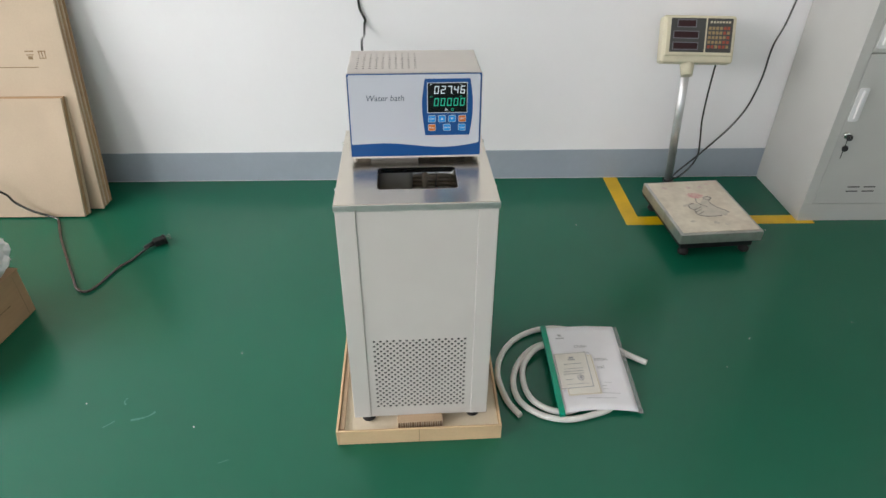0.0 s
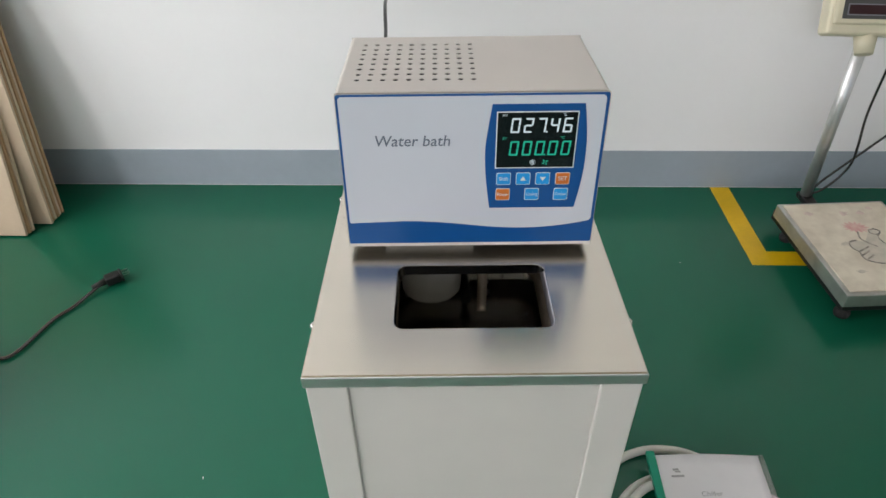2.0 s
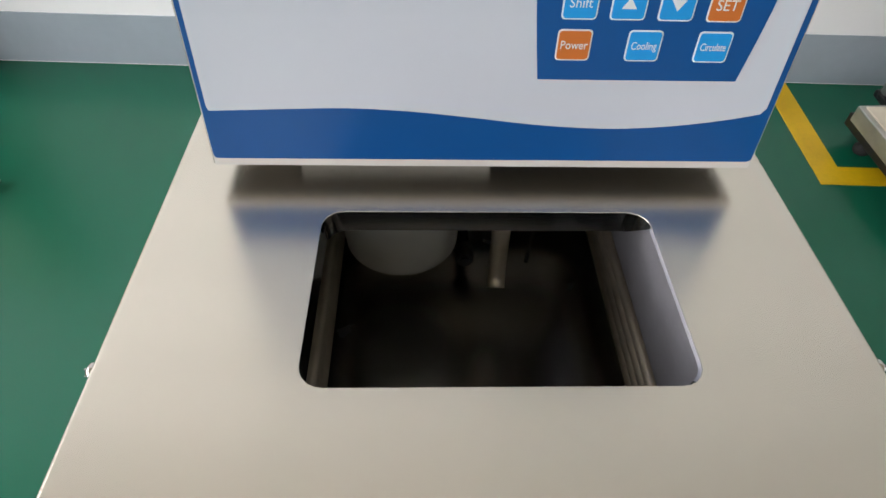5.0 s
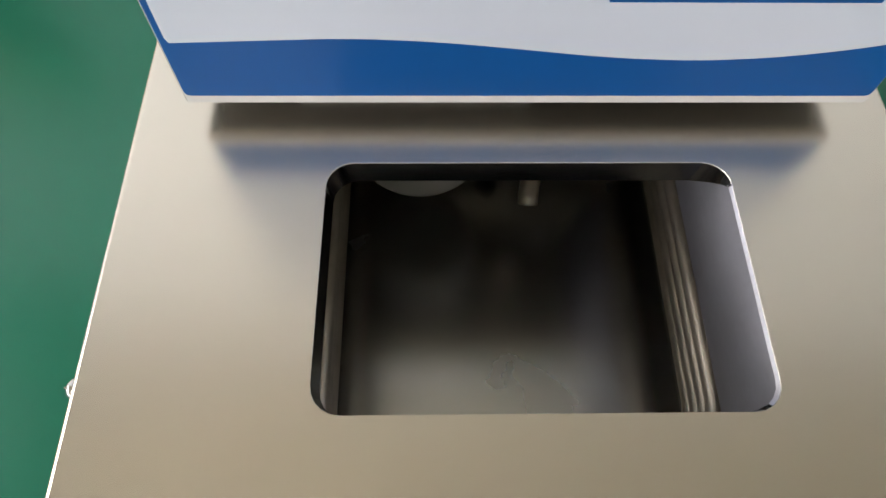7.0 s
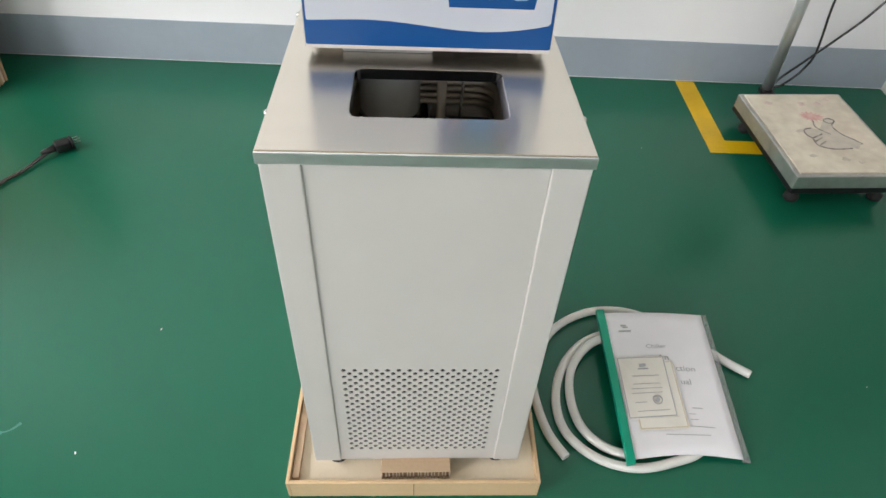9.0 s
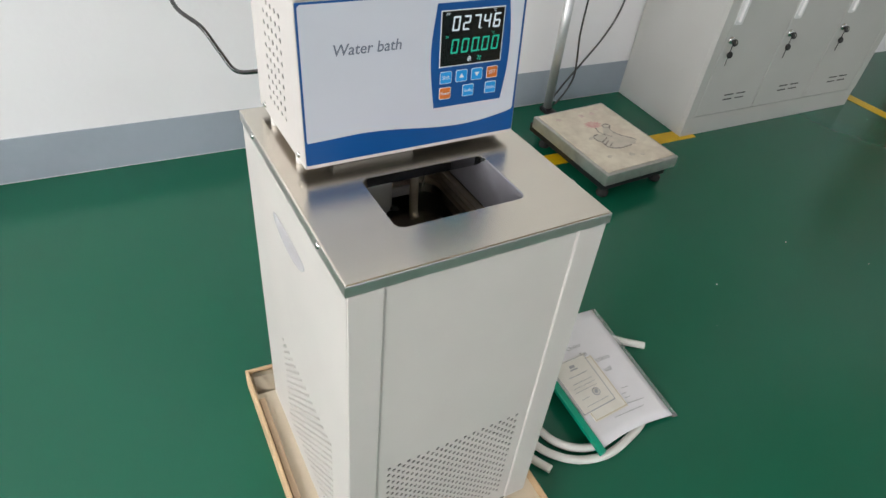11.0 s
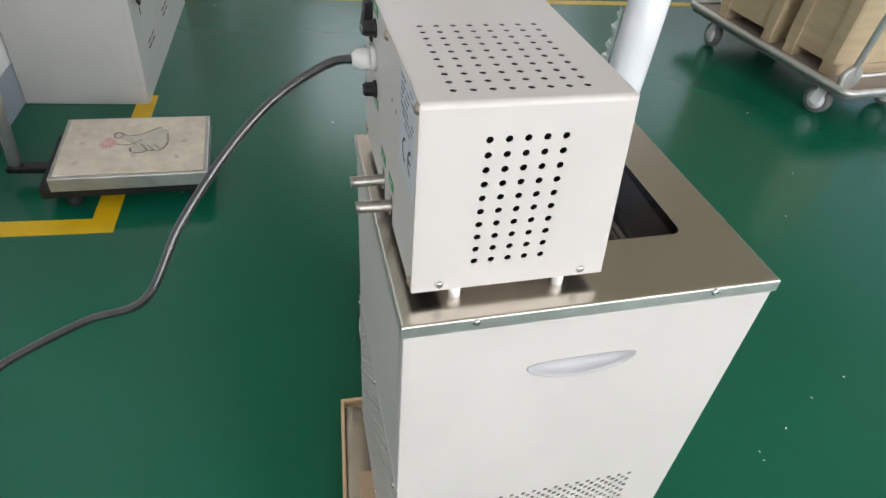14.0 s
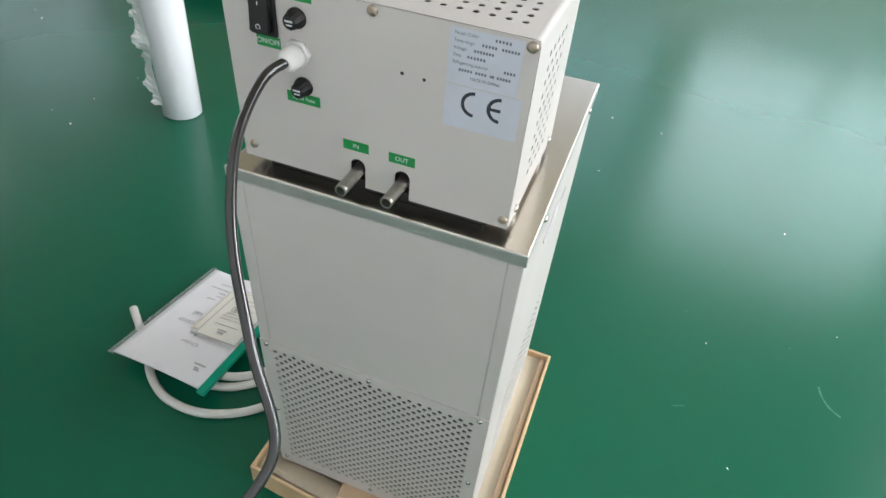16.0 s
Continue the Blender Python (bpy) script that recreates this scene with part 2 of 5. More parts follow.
def epoxy_floor():
    m = bpy.data.materials.new("green_epoxy_floor")
    m.use_nodes = True
    t = m.node_tree
    p = t.nodes["Principled BSDF"]
    p.inputs["Specular IOR Level"].default_value = 0.55
    p.inputs["Specular Tint"].default_value = (0.84, 1.0, 0.96, 1)
    co = t.nodes.new("ShaderNodeTexCoord")

    def tex(scale, detail=4.0, rough=0.55):
        n = t.nodes.new("ShaderNodeTexNoise")
        n.inputs["Scale"].default_value, n.inputs["Detail"].default_value, n.inputs["Roughness"].default_value = scale, detail, rough
        t.links.new(co.outputs["Object"], n.inputs["Vector"])
        return n.outputs["Fac"]

    def span(value, a, b, c, d):
        r = t.nodes.new("ShaderNodeMapRange")
        for key, v in (("From Min", a), ("From Max", b), ("To Min", c), ("To Max", d)):
            r.inputs[key].default_value = v
        t.links.new(value, r.inputs["Value"])
        return r.outputs["Result"]

    mix = t.nodes.new("ShaderNodeMix")
    mix.data_type = "RGBA"
    mix.inputs["A"].default_value, mix.inputs["B"].default_value = (0.0006, 0.101, 0.052, 1), (0.0012, 0.122, 0.066, 1)
    t.links.new(span(tex(1.4), 0.1, 0.9, 0, 1), mix.inputs["Factor"])
    dust = t.nodes.new("ShaderNodeMix")
    dust.data_type = "RGBA"
    dust.inputs["B"].default_value = (0.10, 0.17, 0.135, 1)
    t.links.new(mix.outputs["Result"], dust.inputs["A"])
    t.links.new(span(tex(1.1, 2, 0.5), 0.0, 1.0, -0.04, 0.11), dust.inputs["Factor"])
    t.links.new(dust.outputs["Result"], p.inputs["Base Color"])
    t.links.new(span(tex(0.8, 0), 0.0, 1.0, 0.18, 0.28), p.inputs["Roughness"])
    return m


FLOOR = epoxy_floor()


# ---------- mesh helpers ----------
def empty(name, m=None):
    ob = new(name)
    if m is not None:
        ob.matrix_world = m
    return ob


def part(name, bm, mat, parent=None, label="", smooth=False):
    bmesh.ops.recalc_face_normals(bm, faces=bm.faces)
    me = bpy.data.meshes.new(name)
    bm.to_mesh(me)
    bm.free()
    me.materials.append(mat)
    if smooth:
        for f in me.polygons:
            f.use_smooth = True
    ob = new(name, me)
    if parent is not None:
        ob.parent = parent
    if label:
        ob["label"] = label
    return ob


def block(bm, x0, x1, y0, y1, z0, z1, bevel=0.0, seg=2, m=None):
    made = bmesh.ops.create_cube(bm, size=1.0)["verts"]
    for v in made:
        v.co = Vector(((x0 + x1) / 2 + v.co.x * (x1 - x0), (y0 + y1) / 2 + v.co.y * (y1 - y0), (z0 + z1) / 2 + v.co.z * (z1 - z0)))
        if m is not None:
            v.co = m @ v.co
    if bevel:
        edges = list({e for v in made for e in v.link_edges})
        bmesh.ops.bevel(bm, geom=edges, offset=bevel, segments=seg, profile=0.5, affect="EDGES")
    return bm


def solid(*args, **kw):
    return block(bmesh.new(), *args, **kw)


def rod(bm, a, b, r0, r1=None, seg=16, caps=True):
    a, b = Vector(a), Vector(b)
    r1 = r0 if r1 is None else r1
    q = (b - a).to_track_quat("Z", "Y")
    rings = []
    for c, r in ((a, r0), (b, r1)):
        rings.append([bm.verts.new(c + q @ Vector((r * math.cos(2 * math.pi * i / seg), r * math.sin(2 * math.pi * i / seg), 0))) for i in range(seg)])
    for i in range(seg):
        f = bm.faces.new((rings[0][i], rings[0][(i + 1) % seg], rings[1][(i + 1) % seg], rings[1][i]))
        f.smooth = True
    if caps:
        bm.faces.new(rings[0][::-1])
        bm.faces.new(rings[1])
    return bm


def lathe(bm, profile, m=None, seg=20):
    """Turn (radius, height) pairs round the z axis."""
    rings = []
    for r, h in profile:
        ring = []
        for i in range(seg):
            v = Vector((r * math.cos(2 * math.pi * i / seg), r * math.sin(2 * math.pi * i / seg), h))
            ring.append(bm.verts.new(m @ v if m is not None else v))
        rings.append(ring)
    for a, b in zip(rings, rings[1:]):
        for i in range(seg):
            f = bm.faces.new((a[i], a[(i + 1) % seg], b[(i + 1) % seg], b[i]))
            f.smooth = True
    bm.faces.new(rings[0][::-1])
    bm.faces.new(rings[-1])
    return bm


def spline(points, steps=8, closed=False):
    pts = [Vector(p) for p in points]
    n = len(pts)
    out = []
    for i in range(n if closed else n - 1):
        p0, p1, p2, p3 = (pts[(i + k) % n] if closed else pts[min(max(i + k, 0), n - 1)] for k in (-1, 0, 1, 2))
        for s in range(steps):
            u = s / steps
            out.append(0.5 * ((2 * p1) + (p2 - p0) * u + (2 * p0 - 5 * p1 + 4 * p2 - p3) * u * u + (3 * p1 - p0 - 3 * p2 + p3) * u ** 3))
    if not closed:
        out.append(pts[-1])
    return out


def sweep(bm, pts, r, seg=10, closed=False, bore=0.0):
    n = len(pts)
    rings, up = [], Vector((0.13, 0.21, 1)).normalized()
    for i, p in enumerate(pts):
        d = (pts[(i + 1) % n] - pts[i - 1]) if closed else (pts[min(i + 1, n - 1)] - pts[max(i - 1, 0)])
        d.normalize()
        s = d.cross(up)
        if s.length < 1e-3:
            s = d.cross(Vector((1, 0, 0)))
        s.normalize()
        up = s.cross(d)
        rings.append([bm.verts.new(p + r * (math.cos(2 * math.pi * k / seg) * s + math.sin(2 * math.pi * k / seg) * up)) for k in range(seg)])
    for i in range(n if closed else n - 1):
        a, b = rings[i], rings[(i + 1) % n]
        for k in range(seg):
            f = bm.faces.new((a[k], a[(k + 1) % seg], b[(k + 1) % seg], b[k]))
            f.smooth = True
    if not closed:
        for ring, inner in ((rings[0], pts[0]), (rings[-1], pts[-1])):
            if bore:
                hole = [bm.verts.new(inner + (v.co - inner) * bore) for v in ring]
                back = pts[2] - pts[0] if ring is rings[0] else pts[-3] - pts[-1]
                deep = [bm.verts.new(v.co + back) for v in hole]
                for k in range(seg):
                    j = (k + 1) % seg
                    bm.faces.new((ring[k], ring[j], hole[j], hole[k]))
                    bm.faces.new((hole[k], hole[j], deep[j], deep[k]))
                bm.faces.new(deep)
            else:
                bm.faces.new(ring)
    return bm


def slab(bm, outline, place, d0, d1):
    """A flat piece: outline in (u, v), place(u, v, d) gives the point, from depth d0 to d1."""
    low = [bm.verts.new(place(u, v, d0)) for u, v in outline]
    top = [bm.verts.new(place(u, v, d1)) for u, v in outline]
    bm.faces.new(top)
    for i in range(len(outline)):
        j = (i + 1) % len(outline)
        bm.faces.new((low[i], low[j], top[j], top[i]))
    return bm


def rounded(u0, u1, v0, v1, r, seg=4):
    out = []
    for cu, cv, a0 in ((u1 - r, v1 - r, 0), (u0 + r, v1 - r, 90), (u0 + r, v0 + r, 180), (u1 - r, v0 + r, 270)):
        for i in range(seg + 1):
            a = radians(a0 + 90 * i / seg)
            out.append((cu + r * math.cos(a), cv + r * math.sin(a)))
    return out


def perforated(bm, place, u0, u1, v0, v1, holes, cu, cv, ru, rv=None, n=8, depth=0.0015):
    """A sheet over (u0..u1, v0..v1) with true holes on a lattice; each hole sits in a cell of its own."""
    rv = rv or ru
    key = lambda x: round(x, 6)  # noqa: E731
    us, vs = sorted({key(h[0]) for h in holes}), sorted({key(h[1]) for h in holes})
    lines = lambda some, c, a, b: [a, some[0] - c / 2] + [(p + q) / 2 for p, q in zip(some, some[1:])] + [some[-1] + c / 2, b]  # noqa: E731
    lu, lv = lines(us, cu, u0, u1), lines(vs, cv, v0, v1)
    held = {(key(a), key(b)) for a, b in holes}
    verts = {}

    def vert(u, v):
        k = (key(u), key(v))
        if k not in verts:
            verts[k] = bm.verts.new(place(u, v, 0))
        return verts[k]

    for i in range(len(lu) - 1):
        for j in range(len(lv) - 1):
            c = [vert(lu[i + 1], lv[j + 1]), vert(lu[i], lv[j + 1]), vert(lu[i], lv[j]), vert(lu[i + 1], lv[j])]
            k = (us[i - 1], vs[j - 1]) if 0 < i <= len(us) and 0 < j <= len(vs) else None
            if k is None or k not in held:
                bm.faces.new(c)
                continue
            q = n // 4
            ring, deep = [], []
            for s in range(n):
                a = math.pi / 4 + 2 * math.pi * s / n
                ring.append(bm.verts.new(place(k[0] + ru * math.cos(a), k[1] + rv * math.sin(a), 0)))
                deep.append(bm.verts.new(place(k[0] + ru * math.cos(a), k[1] + rv * math.sin(a), -depth)))
            for s in range(4):
                bm.faces.new([c[s], c[(s + 1) % 4]] + [ring[((s + 1) * q - r) % n] for r in range(q + 1)])
            for s in range(n):
                bm.faces.new((ring[s], ring[(s + 1) % n], deep[(s + 1) % n], deep[s]))
    return bm


def staggered(u0, v0, pu, pv, cols, rows):
    out = [(u0 + i * pu, v0 + j * pv) for i in range(cols) for j in range(rows)]
    return out + [(u0 + (i + 0.5) * pu, v0 + (j + 0.5) * pv) for i in range(cols - 1) for j in range(rows - 1)]


def lettering(name, text, size, m, mat, parent, depth=0.0002, align="CENTER", shear=0.0, xscale=1.0, label="", bold=0.0):
    cu = bpy.data.curves.new(name, "FONT")
    cu.body, cu.size, cu.extrude, cu.align_x, cu.align_y, cu.shear = text, size, depth, align, "CENTER", shear
    cu.resolution_u, cu.offset = 3, bold
    tmp = bpy.data.objects.new(name, cu)
    scene.collection.objects.link(tmp)
    me = bpy.data.meshes.new_from_object(tmp.evaluated_get(bpy.context.evaluated_depsgraph_get()))
    bpy.data.objects.remove(tmp)
    bpy.data.curves.remove(cu)
    me.transform(m @ Matrix.Diagonal((xscale, 1, 1, 1)))
    me.materials.clear()
    me.materials.append(mat)
    ob = new(name, me)
    ob.parent = parent
    if label:
        ob["label"] = label
    return ob


def bars(rows, place, d0, d1):
    """Plain bars for writing too small to read: (u0, u1, v0, v1)."""
    bm = bmesh.new()
    for u0, u1, v0, v1 in rows:
        slab(bm, [(u0, v0), (u1, v0), (u1, v1), (u0, v1)], place, d0, d1)
    return bm


# ---------- the room ----------
WALL_Y, W_X, S_Y, E_X, TOP = 1.155, -3.4, -6.5, 7.9, 4.3
floor = part("floor", solid(W_X - 0.2, E_X + 0.2, S_Y - 0.2, WALL_Y + 0.2, -0.1, 0.0), FLOOR)
tagged(floor, "glossy green epoxy factory floor with scuffs and dust", "floor", kind="structure")
wn_ = part("wall_north", solid(W_X - 0.2, E_X + 0.2, WALL_Y, WALL_Y + 0.2, 0, TOP), WALL)
tagged(wn_, "white painted plaster wall above a blue-grey band", "wall", kind="structure")
bb = part("baseboard", solid(W_X, 2.38, WALL_Y - 0.003, WALL_Y + 0.05, 0.004, 0.133), DADO)
tagged(bb, "blue-grey painted skirting band along the white wall", "baseboard", kind="structure")
ce = part("ceiling", solid(W_X - 0.2, E_X + 0.2, S_Y - 0.2, WALL_Y + 0.2, TOP, TOP + 0.15), CEIL)
tagged(ce, "plain white ceiling of the workshop", "ceiling", kind="structure")


def pierced_wall(name, along, at, out, a0, a1, holes, z0=0.9, z1=2.95, half=0.95):
    """A wall with window openings; along: 'x' or 'y', holes: centres, each two halves wide."""
    bm = bmesh.new()

    def piece(p, q, lo, hi):
        if along == "y":
            block(bm, min(at, at + out), max(at, at + out), p, q, lo, hi)
        else:
            block(bm, p, q, min(at, at + out), max(at, at + out), lo, hi)

    edge = a0
    for c in sorted(holes):
        piece(edge, c - half, 0, TOP)
        piece(c - half, c + half, 0, z0)
        piece(c - half, c + half, z1, TOP)
        edge = c + half
    piece(edge, a1, 0, TOP)
    ob = part(name, bm, WALL)
    tagged(ob, "white painted workshop wall with tall windows", "wall", kind="structure")
    for k, c in enumerate(holes):
        w = empty("window_%s_%d" % (name[5:], k + 1))
        tagged(w, "white framed window with two clear panes", "window", kind="structure")
        mid = at + out * 0.5

        def bar(nm, p, q, lo, hi, t=0.03, mat=PVC):
            if along == "y":
                o = part(nm, solid(mid - t, mid + t, p, q, lo, hi), mat, w)
            else:
                o = part(nm, solid(p, q, mid - t, mid + t, lo, hi), mat, w)
            return o

        bar("window_frame", c - half, c - half + 0.07, z0, z1)
        bar("window_frame", c + half - 0.07, c + half, z0, z1)
        bar("window_frame", c - half + 0.07, c + half - 0.07, z0, z0 + 0.07)
        bar("window_frame", c - half + 0.07, c + half - 0.07, z1 - 0.07, z1)
        bar("mullion", c - 0.035, c + 0.035, z0 + 0.07, z1 - 0.07)
        for p, q in ((c - half + 0.07, c - 0.035), (c + 0.035, c + half - 0.07)):
            g = bar("pane", p, q, z0 + 0.07, z1 - 0.07, 0.004, PANE)
            g.visible_shadow = False


pierced_wall("wall_west", "y", W_X, -0.2, S_Y - 0.2, WALL_Y, (-0.2, -2.5))
pierced_wall("wall_east", "y", E_X, 0.2, S_Y - 0.2, WALL_Y, (-0.6, -2.9, -5.2), z0=2.1, z1=4.0)
pierced_wall("wall_south", "x", S_Y, -0.2, W_X, E_X, (-1.85, 1.35, 4.6), z0=1.40, z1=3.95, half=1.45)


def stripe(name, x0, y0, x1, y1, w, label):
    """A painted line on the floor, 4 mm proud at most."""
    d = Vector((x1 - x0, y1 - y0, 0)).normalized()
    s = Vector((-d.y, d.x, 0)) * w / 2
    a, b = Vector((x0, y0, 0)), Vector((x1, y1, 0))
    bm = bmesh.new()
    low = [bm.verts.new(p + Vector((0, 0, 0.0002))) for p in (a - s, b - s, b + s, a + s)]
    top = [bm.verts.new(p.co + Vector((0, 0, 0.0012))) for p in low]
    bm.faces.new(top)
    for i in range(4):
        bm.faces.new((low[i], low[(i + 1) % 4], top[(i + 1) % 4], top[i]))
    return tagged(part(name, bm, YELLOW), label, "floor marking", kind="structure")


stripe("floor_line_side", 0.803, 1.152, 0.807, 0.832, 0.058, "yellow painted floor line running out from the wall")
stripe("floor_line_front", 0.779, 0.803, 1.50, 0.803, 0.058, "yellow painted floor line in front of the platform scale")
stripe("floor_line_aisle", 2.43, 1.1, 2.64, -1.9, 0.055, "long yellow painted aisle line on the green floor")
stripe("floor_line_cross", 2.61, -1.9, 7.5, -2.15, 0.055, "yellow painted aisle line crossing the floor")

# ---------- the refrigerated bath ----------
BX, BY0, BY1, BZ0, BZ1 = 0.163, -0.1785, 0.202, 0.060, 0.643
# the bath stands a little askew to the wall and leans back on its packing
TURN = 2.65
BATH = pose(0, 0, -0.005, -2.04, 0.6, TURN)
bath = empty("refrigerated_bath", BATH)
tagged(bath, "cream water bath with stainless top and blue controller in cardboard tray", "laboratory bath")


def front(u, v, d):
    return Vector((u, BY0 - d, v))


def left(u, v, d):
    return Vector((-BX - d, u, v))


def right(u, v, d):
    return Vector((BX + d, u, v))


def back(u, v, d):
    return Vector((u, BY1 + d, v))


GRV, STEP = 0.1218, 0.0030
perf = perforated(bmesh.new(), lambda u, v, d: front(u, v, d - STEP), -GRV, GRV, BZ0, BZ1, staggered(-0.1035, 0.0925, 0.0148, 0.0148, 15, 15), 0.00735, 0.0074, 0.0033)
part("front_panel", perf, CREAM, bath, "cream front panel with a perforated vent")
for s in (-1, 1):
    # folded column, standing proud of the panel with a rounded inner edge
    edge = [(s * (BX - 0.0003), BY0 + 0.02), (s * (BX - 0.0003), BY0 + 0.0012), (s * (BX - 0.0015), BY0)]
    edge += [(s * (GRV + 0.0004 + 0.0020 * (1 - math.sin(radians(a)))), BY0 + 0.0020 * (1 - math.cos(radians(a)))) for a in (0, 30, 60, 90)]
    edge += [(s * (GRV + 0.0004), BY0 + 0.006), (s * (GRV + 0.004), BY0 + 0.02)]
    bm = slab(bmesh.new(), edge, lambda u, v, d: Vector((u, v, d)), BZ0, BZ1)
    part("corner_column", bm, CREAM, bath)
# left flank: vent below, grip above
lower = perforated(bmesh.new(), left, BY0 + 0.0014, BY1 - 0.0012, BZ0, 0.47, staggered(-0.113, 0.105, 0.0150, 0.0146, 15, 15), 0.0075, 0.0073, 0.0033)
GU, GV, GL = 0.0145, 0.5700, 0.0580


def grip_edge(f, n=40):
    """The outline of the grip, scaled by f about its middle: nearly straight above, bowed below, with narrow round ends."""
    out = []
    for i in range(n):
        a = 2 * math.pi * i / n
        c, q = math.cos(a), math.sin(a)
        out.append((GU + GL * f * c, GV + f * (0.0105 * q if q > 0 else 0.0185 * q) - 0.0035 * f * (1 - c * c)))
    return out


flank_bm = lower
ring = [flank_bm.verts.new(left(u, v, 0)) for u, v in grip_edge(1.0)]
far = [flank_bm.verts.new(left(u, v, 0)) for u, v in ((BY1 - 0.0012, BZ1), (BY0 + 0.0014, BZ1), (BY0 + 0.0014, 0.47), (BY1 - 0.0012, 0.47))]
for k in range(4):
    for i in range(10 * k, 10 * k + 10):
        flank_bm.faces.new((far[k], ring[i], ring[(i + 1) % 40]))
    flank_bm.faces.new((far[k], ring[(10 * k + 10) % 40], far[(k + 1) % 4]))
flank = part("side_panel", flank_bm, CREAM, bath, "cream side panel with vent holes and a moulded grip")
bm = bmesh.new()
rim = []
for f, d, drop in ((1.05, 0.0002, 0.0), (1.04, 0.0014, 0.0), (0.985, 0.0014, 0.0), (0.95, -0.002, 0.0003), (0.80, -0.0075, 0.001), (0.50, -0.011, 0.002), (0.2, -0.012, 0.0025)):
    rim.append([bm.verts.new(left(u, v + drop, d)) for u, v in grip_edge(f)])
for a, b in zip(rim, rim[1:]):
    for i in range(40):
        bm.faces.new((a[i], a[(i + 1) % 40], b[(i + 1) % 40], b[i])).smooth = True
bm.faces.new(rim[-1])
part("grip", bm, HANDLE, flank, "light grey moulded recessed grip")
lower = perforated(bmesh.new(), right, BY0 + 0.0014, BY1 - 0.0012, BZ0, BZ1, staggered(-0.113, 0.105, 0.0150, 0.0146, 15, 15), 0.0075, 0.0073, 0.0028, n=4)
part("side_panel", lower, CREAM, bath)
# back: plain upper sheet, screwed-on perforated lower sheet
part("back_panel", solid(-0.146, 0.146, BY1 - 0.004, BY1, 0.375, BZ1), CREAM, bath)
for s in (-1, 1):
    part("back_post", solid(min(s * 0.1475, s * (BX - 0.0003)), max(s * 0.1475, s * (BX - 0.0003)), BY1 - 0.02, BY1, BZ0, BZ1, bevel=0.001), CREAM, bath)
    part("panel_groove", solid(min(s * 0.146, s * 0.1475), max(s * 0.146, s * 0.1475), BY1 - 0.008, BY1 - 0.0008, 0.376, BZ1), GAP, bath)
grille = perforated(bmesh.new(), lambda u, v, d: back(u, v, d + 0.0015), -BX, BX, BZ0, 0.374,
                    staggered(-0.1408, 0.0885, 0.01408, 0.01485, 21, 19), 0.00704, 0.0074, 0.0035)
block(grille, -BX, BX, BY1 - 0.001, BY1 + 0.0014, 0.3735, 0.3745)
grille = part("rear_grille", grille, CREAM, bath, "cream perforated rear vent panel with screws")


def screw(parent, place, axis, r=0.0042, mat=BRIGHT):
    bm = bmesh.new()
    m = Matrix.Translation(place) @ Vector(axis).to_track_quat("Z", "Y").to_matrix().to_4x4()
    lathe(bm, [(r, -0.001), (r, 0.0008), (r * 0.75, 0.0022), (r * 0.35, 0.0028), (0.0003, 0.0029)], m, 12)
    block(bm, -r * 0.6, r * 0.6, -r * 0.09, r * 0.09, 0.0022, 0.00305, m=m)
    block(bm, -r * 0.09, r * 0.09, -r * 0.6, r * 0.6, 0.0022, 0.00305, m=m)
    return part("screw", bm, mat, parent)


for x, z in ((0.153, 0.368), (0.001, 0.368), (-0.151, 0.368), (0.153, 0.213), (-0.152, 0.213), (0.153, 0.076), (0.0, 0.076), (-0.152, 0.076)):
    screw(grille, (x, BY1 + 0.0015, z), (0, 1, 0), 0.0038)
# added block, coloured as the darkness behind the vent holes
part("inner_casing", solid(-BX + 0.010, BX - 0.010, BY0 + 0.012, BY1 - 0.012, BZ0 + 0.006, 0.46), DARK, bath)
part("bottom_plate", solid(-BX + 0.002, BX - 0.002, BY0 + 0.003, BY1 - 0.003, BZ0 - 0.002, BZ0 + 0.002), CREAM, bath)
LEVEL = BATH.inverted()
for x in (-0.13, 0.13):
    for y in (-0.152, 0.165):
        # screw feet, set to reach the tray floor
        ground = (LEVEL @ Vector((*(BATH @ Vector((x, y, 0.02))).xy, 0.0342))).z
        bm = lathe(bmesh.new(), [(0.014, ground), (0.017, ground + 0.002), (0.017, ground + 0.008), (0.010, ground + 0.010), (0.010, 0.062)], Matrix.Translation((x, y, 0)), 16)
        part("foot", bm, RUBBER, bath, "black rubber foot")

# stainless top with a rounded opening, folded skirt
LX, LY0, LY1, LZ, SK, NECK = 0.165, -0.180, 0.204, 0.655, 0.015, 0.013
OX0, OX1, OY0, OY1 = -0.081, 0.087, -0.117, -0.0135
bm = bmesh.new()
hole = rounded(OX0, OX1, OY0, OY1, 0.011, 5)


def flat(u, v, d):
    return Vector((u, v, LZ + d))


r = 0.0022
ring = [bm.verts.new(flat(u, v, 0)) for u, v in hole]
lip = [bm.verts.new(flat(u, v, -0.0004) + (Vector((u - 0.003, v + 0.065, 0))).normalized() * -0.0002) for u, v in hole]
neck_top = [bm.verts.new(p.co) for p in lip]
neck = [bm.verts.new(flat(u, v, -NECK + (NECK - 0.0012) * min(1.0, max(0.0, (u - 0.070) / 0.012)) * min(1.0, max(0.0, (-0.014 - v) / 0.010))) + (Vector((u - 0.003, v + 0.065, 0))).normalized() * -0.0015) for u, v in hole]
corner = [bm.verts.new(flat(sx * (LX - r), (LY1 - r) if sy > 0 else (LY0 + r), 0)) for sx, sy in ((1, 1), (-1, 1), (-1, -1), (1, -1))]
